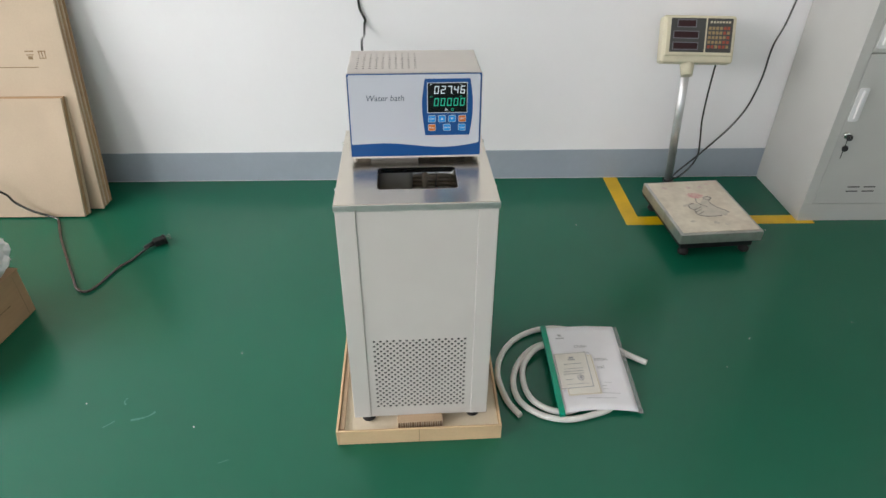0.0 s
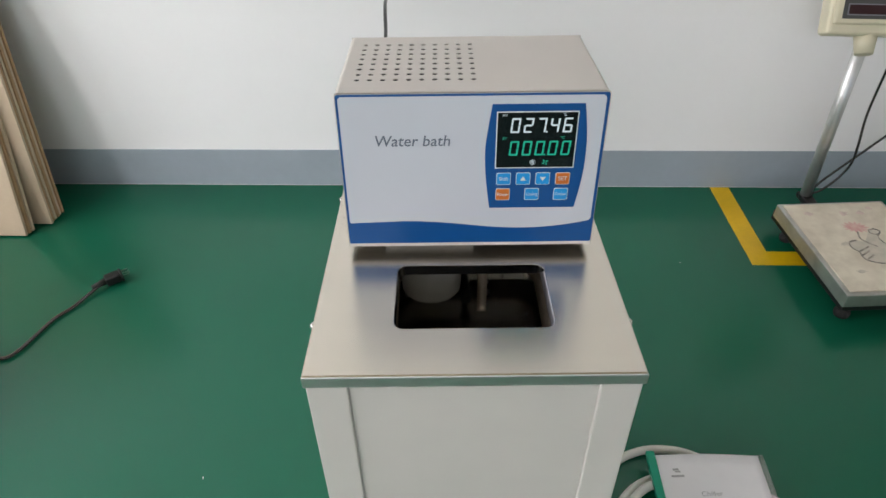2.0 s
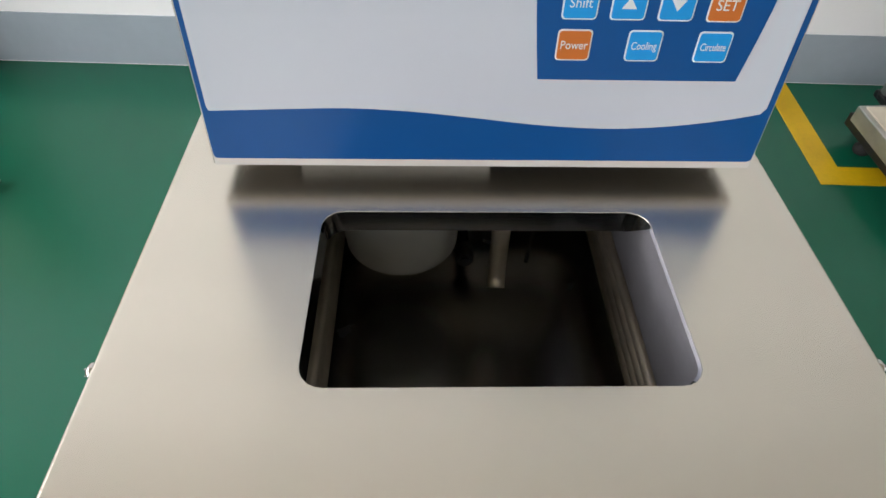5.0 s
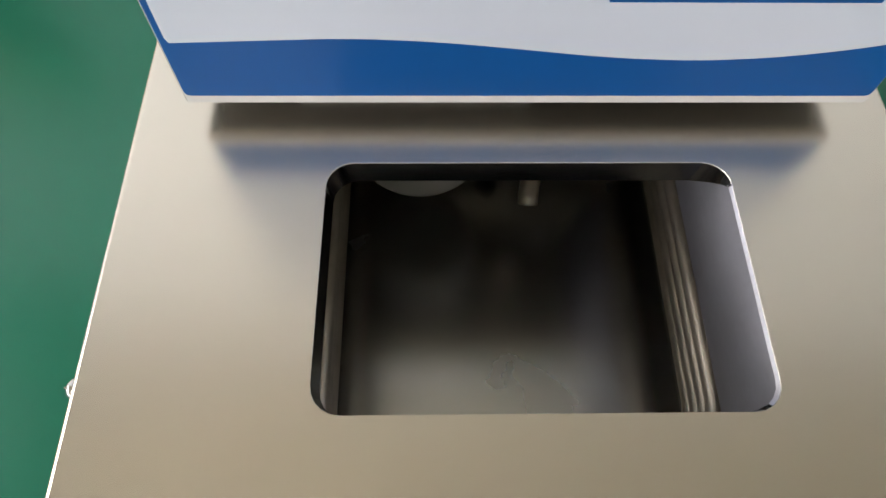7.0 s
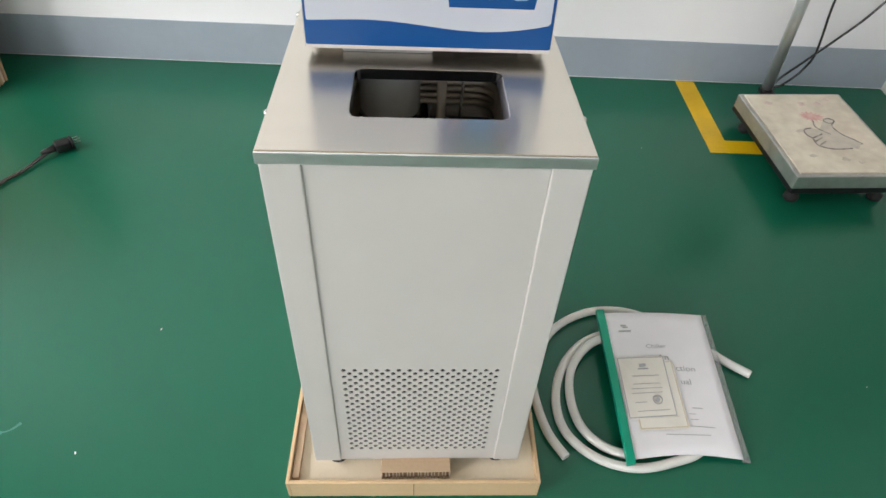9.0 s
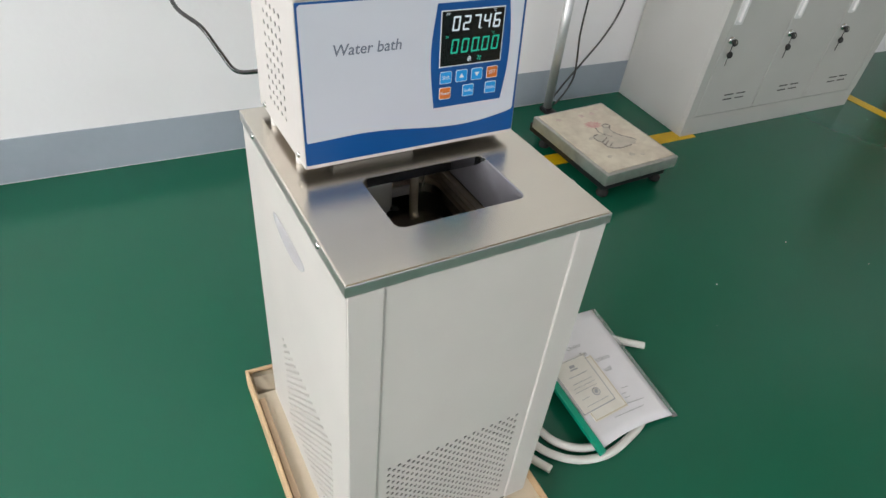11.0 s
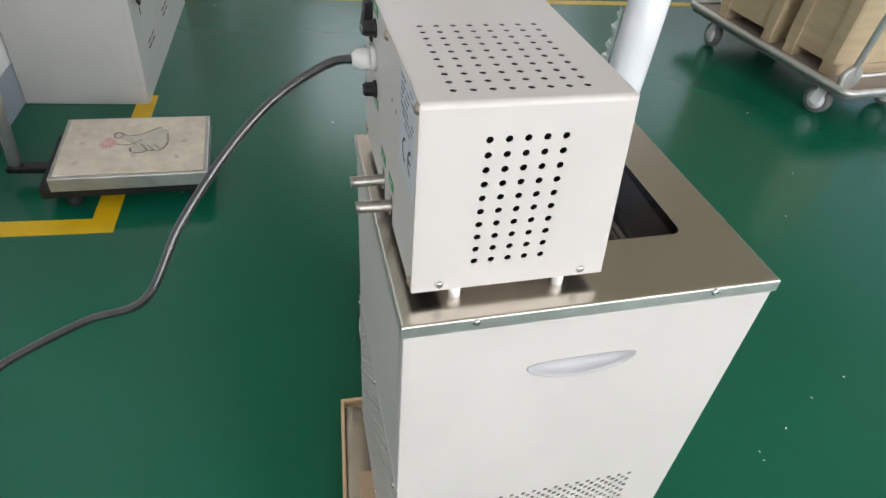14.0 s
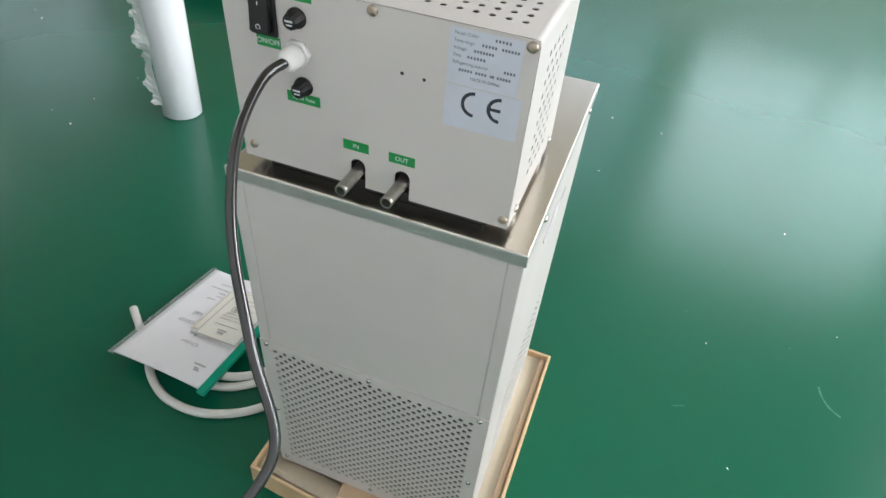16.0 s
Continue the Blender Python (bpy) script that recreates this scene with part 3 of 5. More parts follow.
for k in range(4):
    seg = ring[k * 6:(k + 1) * 6]
    for a, b in zip(seg, seg[1:]):
        bm.faces.new((corner[k], a, b))
    bm.faces.new((corner[k], seg[-1], ring[((k + 1) * 6) % 24], corner[(k + 1) % 4]))
# neck faces take the shade-darkened steel, except the paler right side
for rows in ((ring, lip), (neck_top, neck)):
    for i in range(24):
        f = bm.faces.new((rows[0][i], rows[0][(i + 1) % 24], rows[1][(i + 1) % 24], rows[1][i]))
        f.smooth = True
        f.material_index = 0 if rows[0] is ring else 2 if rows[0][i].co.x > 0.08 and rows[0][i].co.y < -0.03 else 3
prev = corner
for out, down in ((0.0008, 0.0003), (0.0016, 0.0010), (r, r), (r, SK), (0.0004, SK)):
    cur = [bm.verts.new(flat(sx * (LX - r + out), (LY1 - r + out) if sy > 0 else (LY0 + r - out), -down)) for sx, sy in ((1, 1), (-1, 1), (-1, -1), (1, -1))]
    for i in range(4):
        bm.faces.new((prev[i], prev[(i + 1) % 4], cur[(i + 1) % 4], cur[i])).material_index = 1 if down > 0.002 else 0
    prev = cur
lid = part("top_plate", bm, STEEL, bath, "brushed stainless steel top plate")
lid.data.materials.append(STEEL_FOLD)
lid.data.materials.append(NECK_STEEL)
lid.data.materials.append(NECK_SHADE)
for y in (0.136, -0.106):
    for s in (-1, 1):
        screw(lid, (s * LX, y, 0.650), (s, 0, 0), 0.0042)
# tank
TX0, TX1, TY0, TY1, TZ = -0.100, 0.112, -0.136, 0.150, 0.495
bm = bmesh.new()
pts = rounded(TX0, TX1, TY0, TY1, 0.02, 4)
a = [bm.verts.new((u, v, 0.6535)) for u, v in pts]
b = [bm.verts.new((u, v, TZ)) for u, v in pts]
for i in range(len(pts)):
    bm.faces.new((a[i], a[(i + 1) % len(pts)], b[(i + 1) % len(pts)], b[i])).smooth = True
bm.faces.new(b)
part("tank", bm, TANK, bath, "stainless steel water tank, empty")
for k in range(4):
    z = 0.5295 + 0.0102 * k
    ring = [Vector((u, v, z)) for u, v in rounded(TX0 + 0.006, TX1 - 0.0075, TY0 + 0.012, TY1 - 0.014, 0.032, 8)]
    part("cooling_coil", sweep(bmesh.new(), ring, 0.0044, 12, closed=True), COIL, bath, "stainless cooling coil round the tank")
# light sheet sloping out from the edge of the opening to the coil
bm = bmesh.new()
slope = [[bm.verts.new((x, y, z)) for y in (-0.128, 0.11)] for x, z in ((0.0868, 0.6538), (0.0880, 0.648), (0.1015, 0.572))]
for p, q in zip(slope, slope[1:]):
    bm.faces.new((p[0], p[1], q[1], q[0]))
bmesh.ops.solidify(bm, geom=bm.faces[:], thickness=-0.0008)
part("tank_apron", bm, APRON, bath, "matt grey steel sheet beside the coil")
part("pump_housing", lathe(bmesh.new(), [(0.033, 0.5585), (0.0365, 0.5590), (0.0390, 0.5615), (0.0395, 0.566), (0.0395, 0.648)], Matrix.Translation((-0.0445, 0.0635, 0)), 36), PUMP, bath, "white round pump housing in the tank")
bm = sweep(bmesh.new(), spline([(0.022, 0.041, 0.648), (0.022, 0.041, 0.60), (0.0218, 0.039, 0.553), (0.0214, 0.031, 0.541)], 5), 0.0062, 12, bore=0.8)
part("return_pipe", bm, COIL, bath, "short stainless return pipe")
bm = rod(bmesh.new(), (0.003, 0.149, 0.516), (0.003, 0.092, 0.516), 0.0045, seg=14)
rod(bm, (0.003, 0.094, 0.516), (0.003, 0.080, 0.516), 0.0075, 0.0070, 14)
rod(bm, (0.003, 0.080, 0.516), (0.003, 0.077, 0.516), 0.0045, seg=14)
part("drain_fitting", bm, BLACK, bath, "small dark fitting on the tank's back wall")
part("sensor_probe", rod(bmesh.new(), (0.054, 0.070, 0.648), (0.048, 0.066, 0.530), 0.0018, seg=8), BRIGHT, bath, "thin stainless temperature probe")

# ---------- controller on top ----------
CX0, CX1, CB, CZ0, CZ1, CF0, CF1 = -0.138, 0.144, 0.190, 0.668, 0.851, 0.008, 0.022


def front_y(z):
    return CF0 + (z - CZ0) / (CZ1 - CZ0) * (CF1 - CF0)


SLOPE = Vector((0, -(CZ1 - CZ0), CF1 - CF0)).normalized()


def face(u, v, d):
    return Vector((u, front_y(v), v)) + SLOPE * d


R = 0.0045
ctop = perforated(bmesh.new(), lambda u, v, d: Vector((u, front_y(CZ1) if v < CF1 + 0.0005 else v, CZ1 + d)), CX0 + R, CX1 - R, CF1, CB,
                  [(-0.1178 + 0.01375 * i, 0.0558 + 0.0152 * j) for i in range(10) for j in range(8)], 0.01375, 0.0152, 0.0031, n=12, depth=0.0009)
for x, s in ((CX0, -1), (CX1, 1)):
    hs = [(0.0746 + 0.0154 * i, 0.6990 + 0.01338 * j) for i in range(5) for j in range(10)]
    perforated(ctop, lambda u, v, d, x=x, s=s: Vector((x + s * d, front_y(v) if u < 0.0085 else u, v)), CF0, CB, CZ0, CZ1 - R, hs, 0.0154, 0.01338, 0.0031, n=12, depth=0.0009)
    prev = None
    for k in range(5):
        a = radians(90 * k / 4)
        p = (x - s * R + s * R * math.sin(a), CZ1 - R + R * math.cos(a))
        cur = [ctop.verts.new((p[0], front_y(p[1]), p[1])), ctop.verts.new((p[0], CB, p[1]))]
        if prev:
            ctop.faces.new((prev[0], prev[1], cur[1], cur[0])).smooth = True
        prev = cur
housing = part("controller_housing", ctop, CREAM, bath, "cream folded sheet controller housing with vent holes")
part("housing_floor", solid(CX0 + 0.001, CX1 - 0.001, 0.046, CB - 0.030, CZ0 + 0.0005, CZ0 + 0.0025), CREAM, housing)
# front of the underside is coloured dark for its shade; cream behind
part("front_recess", solid(CX0 + 0.004, CX1 - 0.004, CF0 + 0.004, 0.0455, CZ0 + 0.001, CZ0 + 0.0025), UNDER_SHADE, housing, "dark strip painting the shade under the face")
part("front_rim", slab(bmesh.new(), [(CX0 + 0.0006, CZ0), (CX1 - 0.0006, CZ0), (CX1 - 0.0006, CZ1 - 0.001), (CX0 + 0.0006, CZ1 - 0.001)], face, -0.004, 0.0006), CREAM, housing)
part("pump_plate", solid(-0.098, 0.008, 0.0265, 0.16, LZ + 0.0005, CZ0), BLOCK, housing, "grey insulating block under the housing")
part("motor_bracket", solid(0.035, 0.115, 0.055, 0.15, LZ + 0.0005, CZ0), BLACK, housing)
# black filler added to give the rear gap its deep shadow
part("rear_bracket", solid(-0.112, 0.122, 0.164, 0.180, LZ + 0.0005, CZ0), BLACK, housing, "black block standing in for shade under the rear of the housing")
# printed face
film = part("face_film", slab(bmesh.new(), rounded(CX0 + 0.001, CX1 - 0.001, CZ0 + 0.0042, CZ1 - 0.0015, 0.002, 2), face, 0.0004, 0.0009), BLUE, housing, "dark blue printed face film")
wave = spline([(-0.1335, 0.6995, 0), (-0.098, 0.7008, 0), (-0.067, 0.7016, 0), (-0.037, 0.7002, 0), (-0.008, 0.6973, 0), (0.022, 0.6938, 0), (0.045, 0.6921, 0),
               (0.068, 0.6916, 0), (0.095, 0.6933, 0), (0.121, 0.6970, 0), (0.1375, 0.7005, 0)], 3)
edge = [(p.x, p.y) for p in wave] + [(0.1398, 0.7035), (0.1400, 0.8440), (0.1375, 0.8472), (-0.1320, 0.8472), (-0.1345, 0.8445), (-0.1345, 0.7015)]
part("face_field", slab(bmesh.new(), edge, face, 0.0009, 0.0012), GREY, housing, "pale grey printed field with a wavy lower edge")
inner = [(0.0238, 0.8384), (0.119, 0.8384)] + [(p.x, p.y) for p in spline([(0.119, 0.8384, 0), (0.1238, 0.806, 0), (0.1251, 0.779, 0), (0.1238, 0.752, 0), (0.1188, 0.718, 0)], 4)][1:] \
    + [(p.x, p.y) for p in spline([(0.0238, 0.718, 0), (0.0194, 0.751, 0), (0.0176, 0.776, 0), (0.0182, 0.799, 0), (0.0238, 0.8384, 0)], 4)][:-1]
part("keypad_field", slab(bmesh.new(), inner, face, 0.0012, 0.0015), BLUE, housing, "dark blue keypad field with bowed sides")
part("display_border", slab(bmesh.new(), [(0.0284, 0.7665), (0.1136, 0.7665), (0.1136, 0.8305), (0.0284, 0.8305)], face, 0.0015, 0.0018), WHITE_LINE, housing)
part("display_window", slab(bmesh.new(), [(0.0296, 0.7677), (0.1124, 0.7677), (0.1124, 0.8293), (0.0296, 0.8293)], face, 0.0018, 0.0020), GLASS_BLACK, housing, "black display window")
SEG = {"0": "abcdef", "2": "abged", "7": "abc", "4": "fgbc", "6": "afgedc"}


def digits(text, u0, v0, w, h, pitch, mat, colour):
    """Seven-segment figures, slanted a little; each figure is a piece of its own."""
    t, g, k = 0.0019, 0.0004, 0.10
    u = u0
    for n, ch in enumerate(text):
        if ch == ".":
            continue
        bm = bmesh.new()

        def seg(pts):
            slab(bm, [(u + x + (y - h / 2) * k, v0 + y) for x, y in pts], face, 0.0020, 0.0022)

        for s in SEG[ch]:
            if s in "agd":
                y = {"a": h - t, "g": h / 2 - t / 2, "d": 0}[s]
                cut = t * 0.6
                if s == "a":
                    seg([(g, h), (w - g, h), (w - cut - g, y), (cut + g, y)])
                elif s == "d":
                    seg([(g, 0), (w - g, 0), (w - cut - g, t), (cut + g, t)])
                else:
                    seg([(t, y), (w - t, y), (w - t / 2, y + t / 2), (w - t, y + t), (t, y + t), (t / 2, y + t / 2)])
            else:
                x0 = 0 if s in "fe" else w - t
                y0, y1 = (h / 2 + g, h - t * 0.4) if s in "fb" else (t * 0.4, h / 2 - g)
                seg([(x0, y0), (x0 + t, y0), (x0 + t, y1), (x0, y1)])
        if text[n + 1:n + 2] == ".":
            seg([(w + 0.0006, 0), (w + 0.0022, 0), (w + 0.0022, 0.0018), (w + 0.0006, 0.0018)])
        part("display_figure", bm, mat, housing, "glowing %s figure %s" % (colour, ch))
        u += pitch


digits("027.46", 0.0438, 0.8072, 0.0095, 0.0162, 0.01365, LED_WHITE, "white")
digits("000.00", 0.0432, 0.7815, 0.0095, 0.0165, 0.01375, LED_GREEN, "green")


def on_face(u, v, d):
    z = SLOPE
    x = Vector((1, 0, 0))
    y = z.cross(x)
    m = Matrix((x, y, z)).transposed().to_4x4()
    return Matrix.Translation(face(u, v, d)) @ m


lettering("printed_name", "Water bath", 0.0172, on_face(-0.0601, 0.7985, 0.0013), LETTER, housing, 0.0001, shear=0.16, xscale=1.0, bold=0.00012, label="grey printed words Water bath")
lettering("display_mark", "PV", 0.0042, on_face(0.0368, 0.8262, 0.0021), LED_WHITE, housing, 0.00008, shear=0.2)
lettering("display_mark", "SV", 0.0042, on_face(0.0372, 0.8010, 0.0021), LED_GREEN, housing, 0.00008, shear=0.2)
lettering("display_mark", "\u00b0C", 0.0045, on_face(0.0985, 0.8268, 0.0021), LED_WHITE, housing, 0.00008, shear=0.15)
lettering("display_mark", "\u00b0C", 0.0045, on_face(0.0985, 0.8013, 0.0021), LED_GREEN, housing, 0.00008, shear=0.15)
bm = bmesh.new()
for k in range(4):
    a = radians(45 * k)
    c, s = math.cos(a), math.sin(a)
    slab(bm, [(0.0686 + x * c - y * s, 0.7735 + x * s + y * c) for x, y in ((-0.0033, -0.00018), (0.0033, -0.00018), (0.0033, 0.00018), (-0.0033, 0.00018))], face, 0.0020, 0.0021 + 0.00002 * k)
for k in range(8):
    a = radians(45 * k)
    c, s = math.cos(a), math.sin(a)
    slab(bm, [(0.0686 + x * c - y * s, 0.7735 + x * s + y * c) for x, y in ((0.0019, 0), (0.0027, 0.0008), (0.0029, 0.0006), (0.0022, 0), (0.0029, -0.0006), (0.0027, -0.0008))], face, 0.0020, 0.00219)
part("snowflake_mark", bm, LED_WHITE, housing, "small white snowflake cooling mark")
bm = bmesh.new()
for k in range(4):
    a = radians(90 * k + 20)
    c, s = math.cos(a), math.sin(a)
    slab(bm, [(0.0822 + x * c - y * s, 0.7735 + x * s + y * c) for x, y in ((0.0004, 0), (0.0016, 0.0013), (0.0032, 0.0012), (0.0034, 0.0002), (0.0022, -0.0003))], face, 0.0020, 0.0021)
part("fan_mark", bm, LED_GREEN, housing, "small green fan mark")
KEYPAD = [(0.0384, 0.7540, "Shift", KEY_BLUE), (0.0598, 0.7540, "up", KEY_BLUE), (0.0812, 0.7539, "down", KEY_BLUE), (0.1030, 0.7537, "SET", KEY_ORANGE),
        (0.0382, 0.7350, "Power", KEY_ORANGE), (0.0703, 0.7350, "Cooling", KEY_BLUE), (0.1024, 0.7348, "Circulate", KEY_BLUE)]
for u, v, word, mat in KEYPAD:
    part("key_border", slab(bmesh.new(), rounded(u - 0.0079, u + 0.0079, v - 0.0073, v + 0.0073, 0.0018, 3), face, 0.0015, 0.0018), WHITE_LINE, housing)
    part("key", slab(bmesh.new(), rounded(u - 0.0072, u + 0.0072, v - 0.0066, v + 0.0066, 0.0014, 3), face, 0.0018, 0.0021), mat, housing, "membrane key marked " + word)
    if word in ("up", "down"):
        s = 1 if word == "up" else -1
        part("key_arrow", slab(bmesh.new(), [(u - 0.0034, v - 0.0022 * s), (u + 0.0034, v - 0.0022 * s), (u, v + 0.0028 * s)], face, 0.0021, 0.0023), WHITE_LINE, housing)
    else:
        size = {"Shift": 0.0062, "SET": 0.0068, "Power": 0.0056, "Cooling": 0.0052, "Circulate": 0.0052}[word]
        wide = {"Shift": 0.95, "SET": 0.95, "Power": 0.85, "Cooling": 0.72, "Circulate": 0.62}[word]
        lettering("key_word", word, size, on_face(u, v, 0.0022), WHITE_LINE, housing, 0.00008, xscale=wide)
# left-hand fixings
for y in (0.166, 0.031):
    screw(housing, (CX0, y, 0.6755), (-1, 0, 0), 0.0042)
    screw(housing, (CX1, y, 0.6755), (1, 0, 0), 0.0042)
for y in (0.149, 0.048):
    for x in (CX0 + 0.0065, CX1 - 0.0065):
        part("standoff", rod(bmesh.new(), (x, y, LZ - 0.001), (x, y, CZ0 + 0.001), 0.0055, seg=14), NYLON, housing, "white nylon standoff")

# ---------- rear of the controller ----------
KEYHOLES = ((0.0160, 0.6915), (-0.0303, 0.6920))
bm = bmesh.new()
outl = [(CX1 - 0.0005, CZ0), (CX1 - 0.0005, CZ1 - 0.0005), (CX0 + 0.0005, CZ1 - 0.0005), (CX0 + 0.0005, CZ0)]
for u, v in reversed(KEYHOLES):
    arc = [(u + 0.0078 * math.cos(radians(180 - 18 * i)), v + 0.0078 * math.sin(radians(180 - 18 * i))) for i in range(11)]
    outl += [(u - 0.0078, CZ0)] + arc + [(u + 0.0078, CZ0)]


def rear(u, v, d):
    return Vector((u, CB + d, v))


slab(bm, outl, rear, -0.0005, 0.001)
rear_plate = part("rear_plate", bm, CREAM, housing, "cream rear plate with notches for the pipes")
# added block that keeps the inside of the housing dark
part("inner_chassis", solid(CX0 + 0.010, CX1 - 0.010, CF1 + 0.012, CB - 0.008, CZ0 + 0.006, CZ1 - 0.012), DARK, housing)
for u, v in ((0.0, 0.8455), (-0.1320, 0.8450), (0.134, 0.8435), (0.1325, 0.6830), (-0.1325, 0.6775)):
    screw(housing, rear(u, v, 0.001), (0, 1, 0), 0.0048, BRASSY)
for u, v in ((-0.027, 0.7985), (-0.047, 0.7975)):
    part("screw_hole", rod(bmesh.new(), rear(u, v, 0.0008), rear(u, v, 0.0013), 0.0016, seg=10), BLACK, housing)
bm = bmesh.new()
block(bm, 0.0895, 0.1155, CB + 0.001, CB + 0.004, 0.8035, 0.8435, 0.001)
block(bm, 0.0935, 0.1115, CB + 0.003, CB + 0.010, 0.8075, 0.8395, 0.001, m=Matrix.Translation((0, CB, 0.8235)) @ Matrix.Rotation(radians(8), 4, "X") @ Matrix.Translation((0, -CB, -0.8235)))
part("rocker_switch", bm, BLACK, housing, "black rocker power switch")
part("switch_mark", solid(0.1022, 0.1028, CB + 0.0065, CB + 0.0090, 0.8305, 0.8345), WHITE_LINE, housing)
bm = bmesh.new()
for k in range(12):
    a0, a1 = radians(30 * k), radians(30 * k + 30)
    slab(bm, [(0.1025 + q * math.cos(a), 0.8140 + q * math.sin(a)) for q, a in ((0.0018, a0), (0.0024, a0), (0.0024, a1), (0.0018, a1))], rear, 0.0100, 0.0117)
part("switch_ring", bm, WHITE_LINE, housing)
for u, v in ((0.0700, 0.825), (0.0685, 0.7625)):
    m = Matrix.Translation(rear(u, v, 0.001)) @ Vector((0, 1, 0)).to_track_quat("Z", "Y").to_matrix().to_4x4()
    bm = lathe(bmesh.new(), [(0.0090, 0), (0.0090, 0.0025), (0.0068, 0.003), (0.0065, 0.0115), (0.0052, 0.0135), (0.0005, 0.0135)], m, 48)
    v0, turned = v, m.inverted()
    for v in bm.verts:
        p = turned @ v.co
        if 0.0029 < p.z < 0.012 and round(math.degrees(math.atan2(p.y, p.x)) / 7.5) % 4 in (0, 1):
            v.co = m @ Vector((p.x * 1.09, p.y * 1.09, p.z))
    fuse = part("fuse_holder", bm, BLACK, housing, "black knurled fuse holder")
    part("fuse_print", bars([(u - 0.0036 + 0.0019 * i, u - 0.0022 + 0.0019 * i, v0 + 0.0006, v0 + 0.0024) for i in range(4)] + [(u - 0.003, u + 0.0025, v0 - 0.0024, v0 - 0.0012)], rear, 0.0143, 0.0147), WHITE_LINE, fuse)
m = Matrix.Translation(rear(0.0710, 0.7945, 0.001)) @ Vector((0.0, 1, -0.05)).to_track_quat("Z", "Y").to_matrix().to_4x4()
bm = lathe(bmesh.new(), [(0.0125, -0.001), (0.0125, 0.006)], m, 6)
lathe(bm, [(0.0105, 0.006), (0.0108, 0.010), (0.0100, 0.018), (0.0070, 0.023), (0.0055, 0.024)], m, 18)
part("cable_gland", bm, NYLON, housing, "white nylon cable gland")
for word, u, v, w in (("ON/OFF", 0.1005, 0.7975, 0.024), ("FUSE", 0.071, 0.8445, 0.032), ("Cycle Fuse", 0.070, 0.7495, 0.034), ("IN", 0.0175, 0.7135, 0.0265), ("OUT", -0.0295, 0.7125, 0.0265)):
    part("label_tape", slab(bmesh.new(), [(u - w / 2, v - 0.0052), (u + w / 2, v - 0.0052), (u + w / 2, v + 0.0052), (u - w / 2, v + 0.0052)], rear, 0.001, 0.0013), LABEL_GREEN, housing, "green label tape marked " + word)
    mm = Matrix.Translation(rear(u, v, 0.0014)) @ Matrix.Rotation(radians(180), 4, "Z") @ Matrix.Rotation(radians(90), 4, "X")
    lettering("label_word", word, 0.0068 if len(word) < 8 else 0.0056, mm, WHITE_LINE, housing, 0.00008, xscale=0.95)
part("rating_sticker", slab(bmesh.new(), [(-0.066, 0.8015), (-0.126, 0.8015), (-0.126, 0.848), (-0.066, 0.848)], rear, 0.001, 0.0013), STICKER, housing, "silver rating sticker with small print")
part("approval_sticker", slab(bmesh.new(), [(-0.066, 0.7615), (-0.131, 0.7615), (-0.131, 0.8005), (-0.066, 0.8005)], rear, 0.001, 0.00125), STICKER, housing, "silver sticker with the letters CE")
rows = []
STICKER_WORDS = (("Model: Chiller", 0, 0.0), ("Temp range:", 1, 0.0), ("Voltage:", 2, 0.0), ("Date:", 3, 0.0), ("Refrigerating capacity:", 4, 0.0), ("MADE IN CHINA", 6, 0.016))
for word, k, start in STICKER_WORDS:
    mm = Matrix.Translation(rear(-0.070 - start, 0.8436 - 0.0059 * k, 0.0014)) @ Matrix.Rotation(radians(180), 4, "Z") @ Matrix.Rotation(radians(90), 4, "X")
    lettering("printed_word", word, 0.0040, mm, LETTER, housing, 0.00005, align="LEFT", xscale=0.85)
for k, runs in enumerate((((0.033, 0.047),), ((0.023, 0.036), (0.039, 0.054)), ((0.017, 0.034),), ((0.012, 0.028),),
                          ((0.043, 0.053),), ((0.006, 0.018), (0.020, 0.030), (0.032, 0.036), (0.038, 0.050)))):
    for p, q in runs:
        n = max(2, int((q - p) / 0.0024))
        for i in range(n):
            s = p + (q - p) * i / n
            rows.append((-0.070 - s - 0.0016, -0.070 - s, 0.8436 - 0.0059 * k - 0.0011, 0.8436 - 0.0059 * k + 0.0011))
part("small_print", bars(rows, rear, 0.0013, 0.0014), LETTER, housing)
bm = bmesh.new()
for cu, arm in ((-0.092, False), (-0.1145, True)):
    for i in range(14):
        a0, a1 = radians(-90 + 180 * i / 14), radians(-90 + 180 * (i + 1) / 14)
        slab(bm, [(cu + rr * math.cos(a), 0.786 + rr * math.sin(a)) for rr, a in ((0.0085, a0), (0.0115, a0), (0.0115, a1), (0.0085, a1))], rear, 0.00125, 0.0014)
    if arm:
        slab(bm, [(cu - 0.0005, 0.7846), (cu + 0.0095, 0.7846), (cu + 0.0095, 0.7874), (cu - 0.0005, 0.7874)], rear, 0.00125, 0.00143)
part("approval_letters", bm, INK, housing, "black printed letters CE")
for (u, v), tip in zip(KEYHOLES, ((0.0172, 0.2255, 0.6845), (-0.0292, 0.2255, 0.6862))):
    bm = sweep(bmesh.new(), spline([(u, 0.15, v - 0.004), (u, 0.19, v - 0.006), tip], 5), 0.0061, 14, bore=0.74)
    part("hose_pipe", bm, PIPE, housing, "short stainless hose connection pipe")
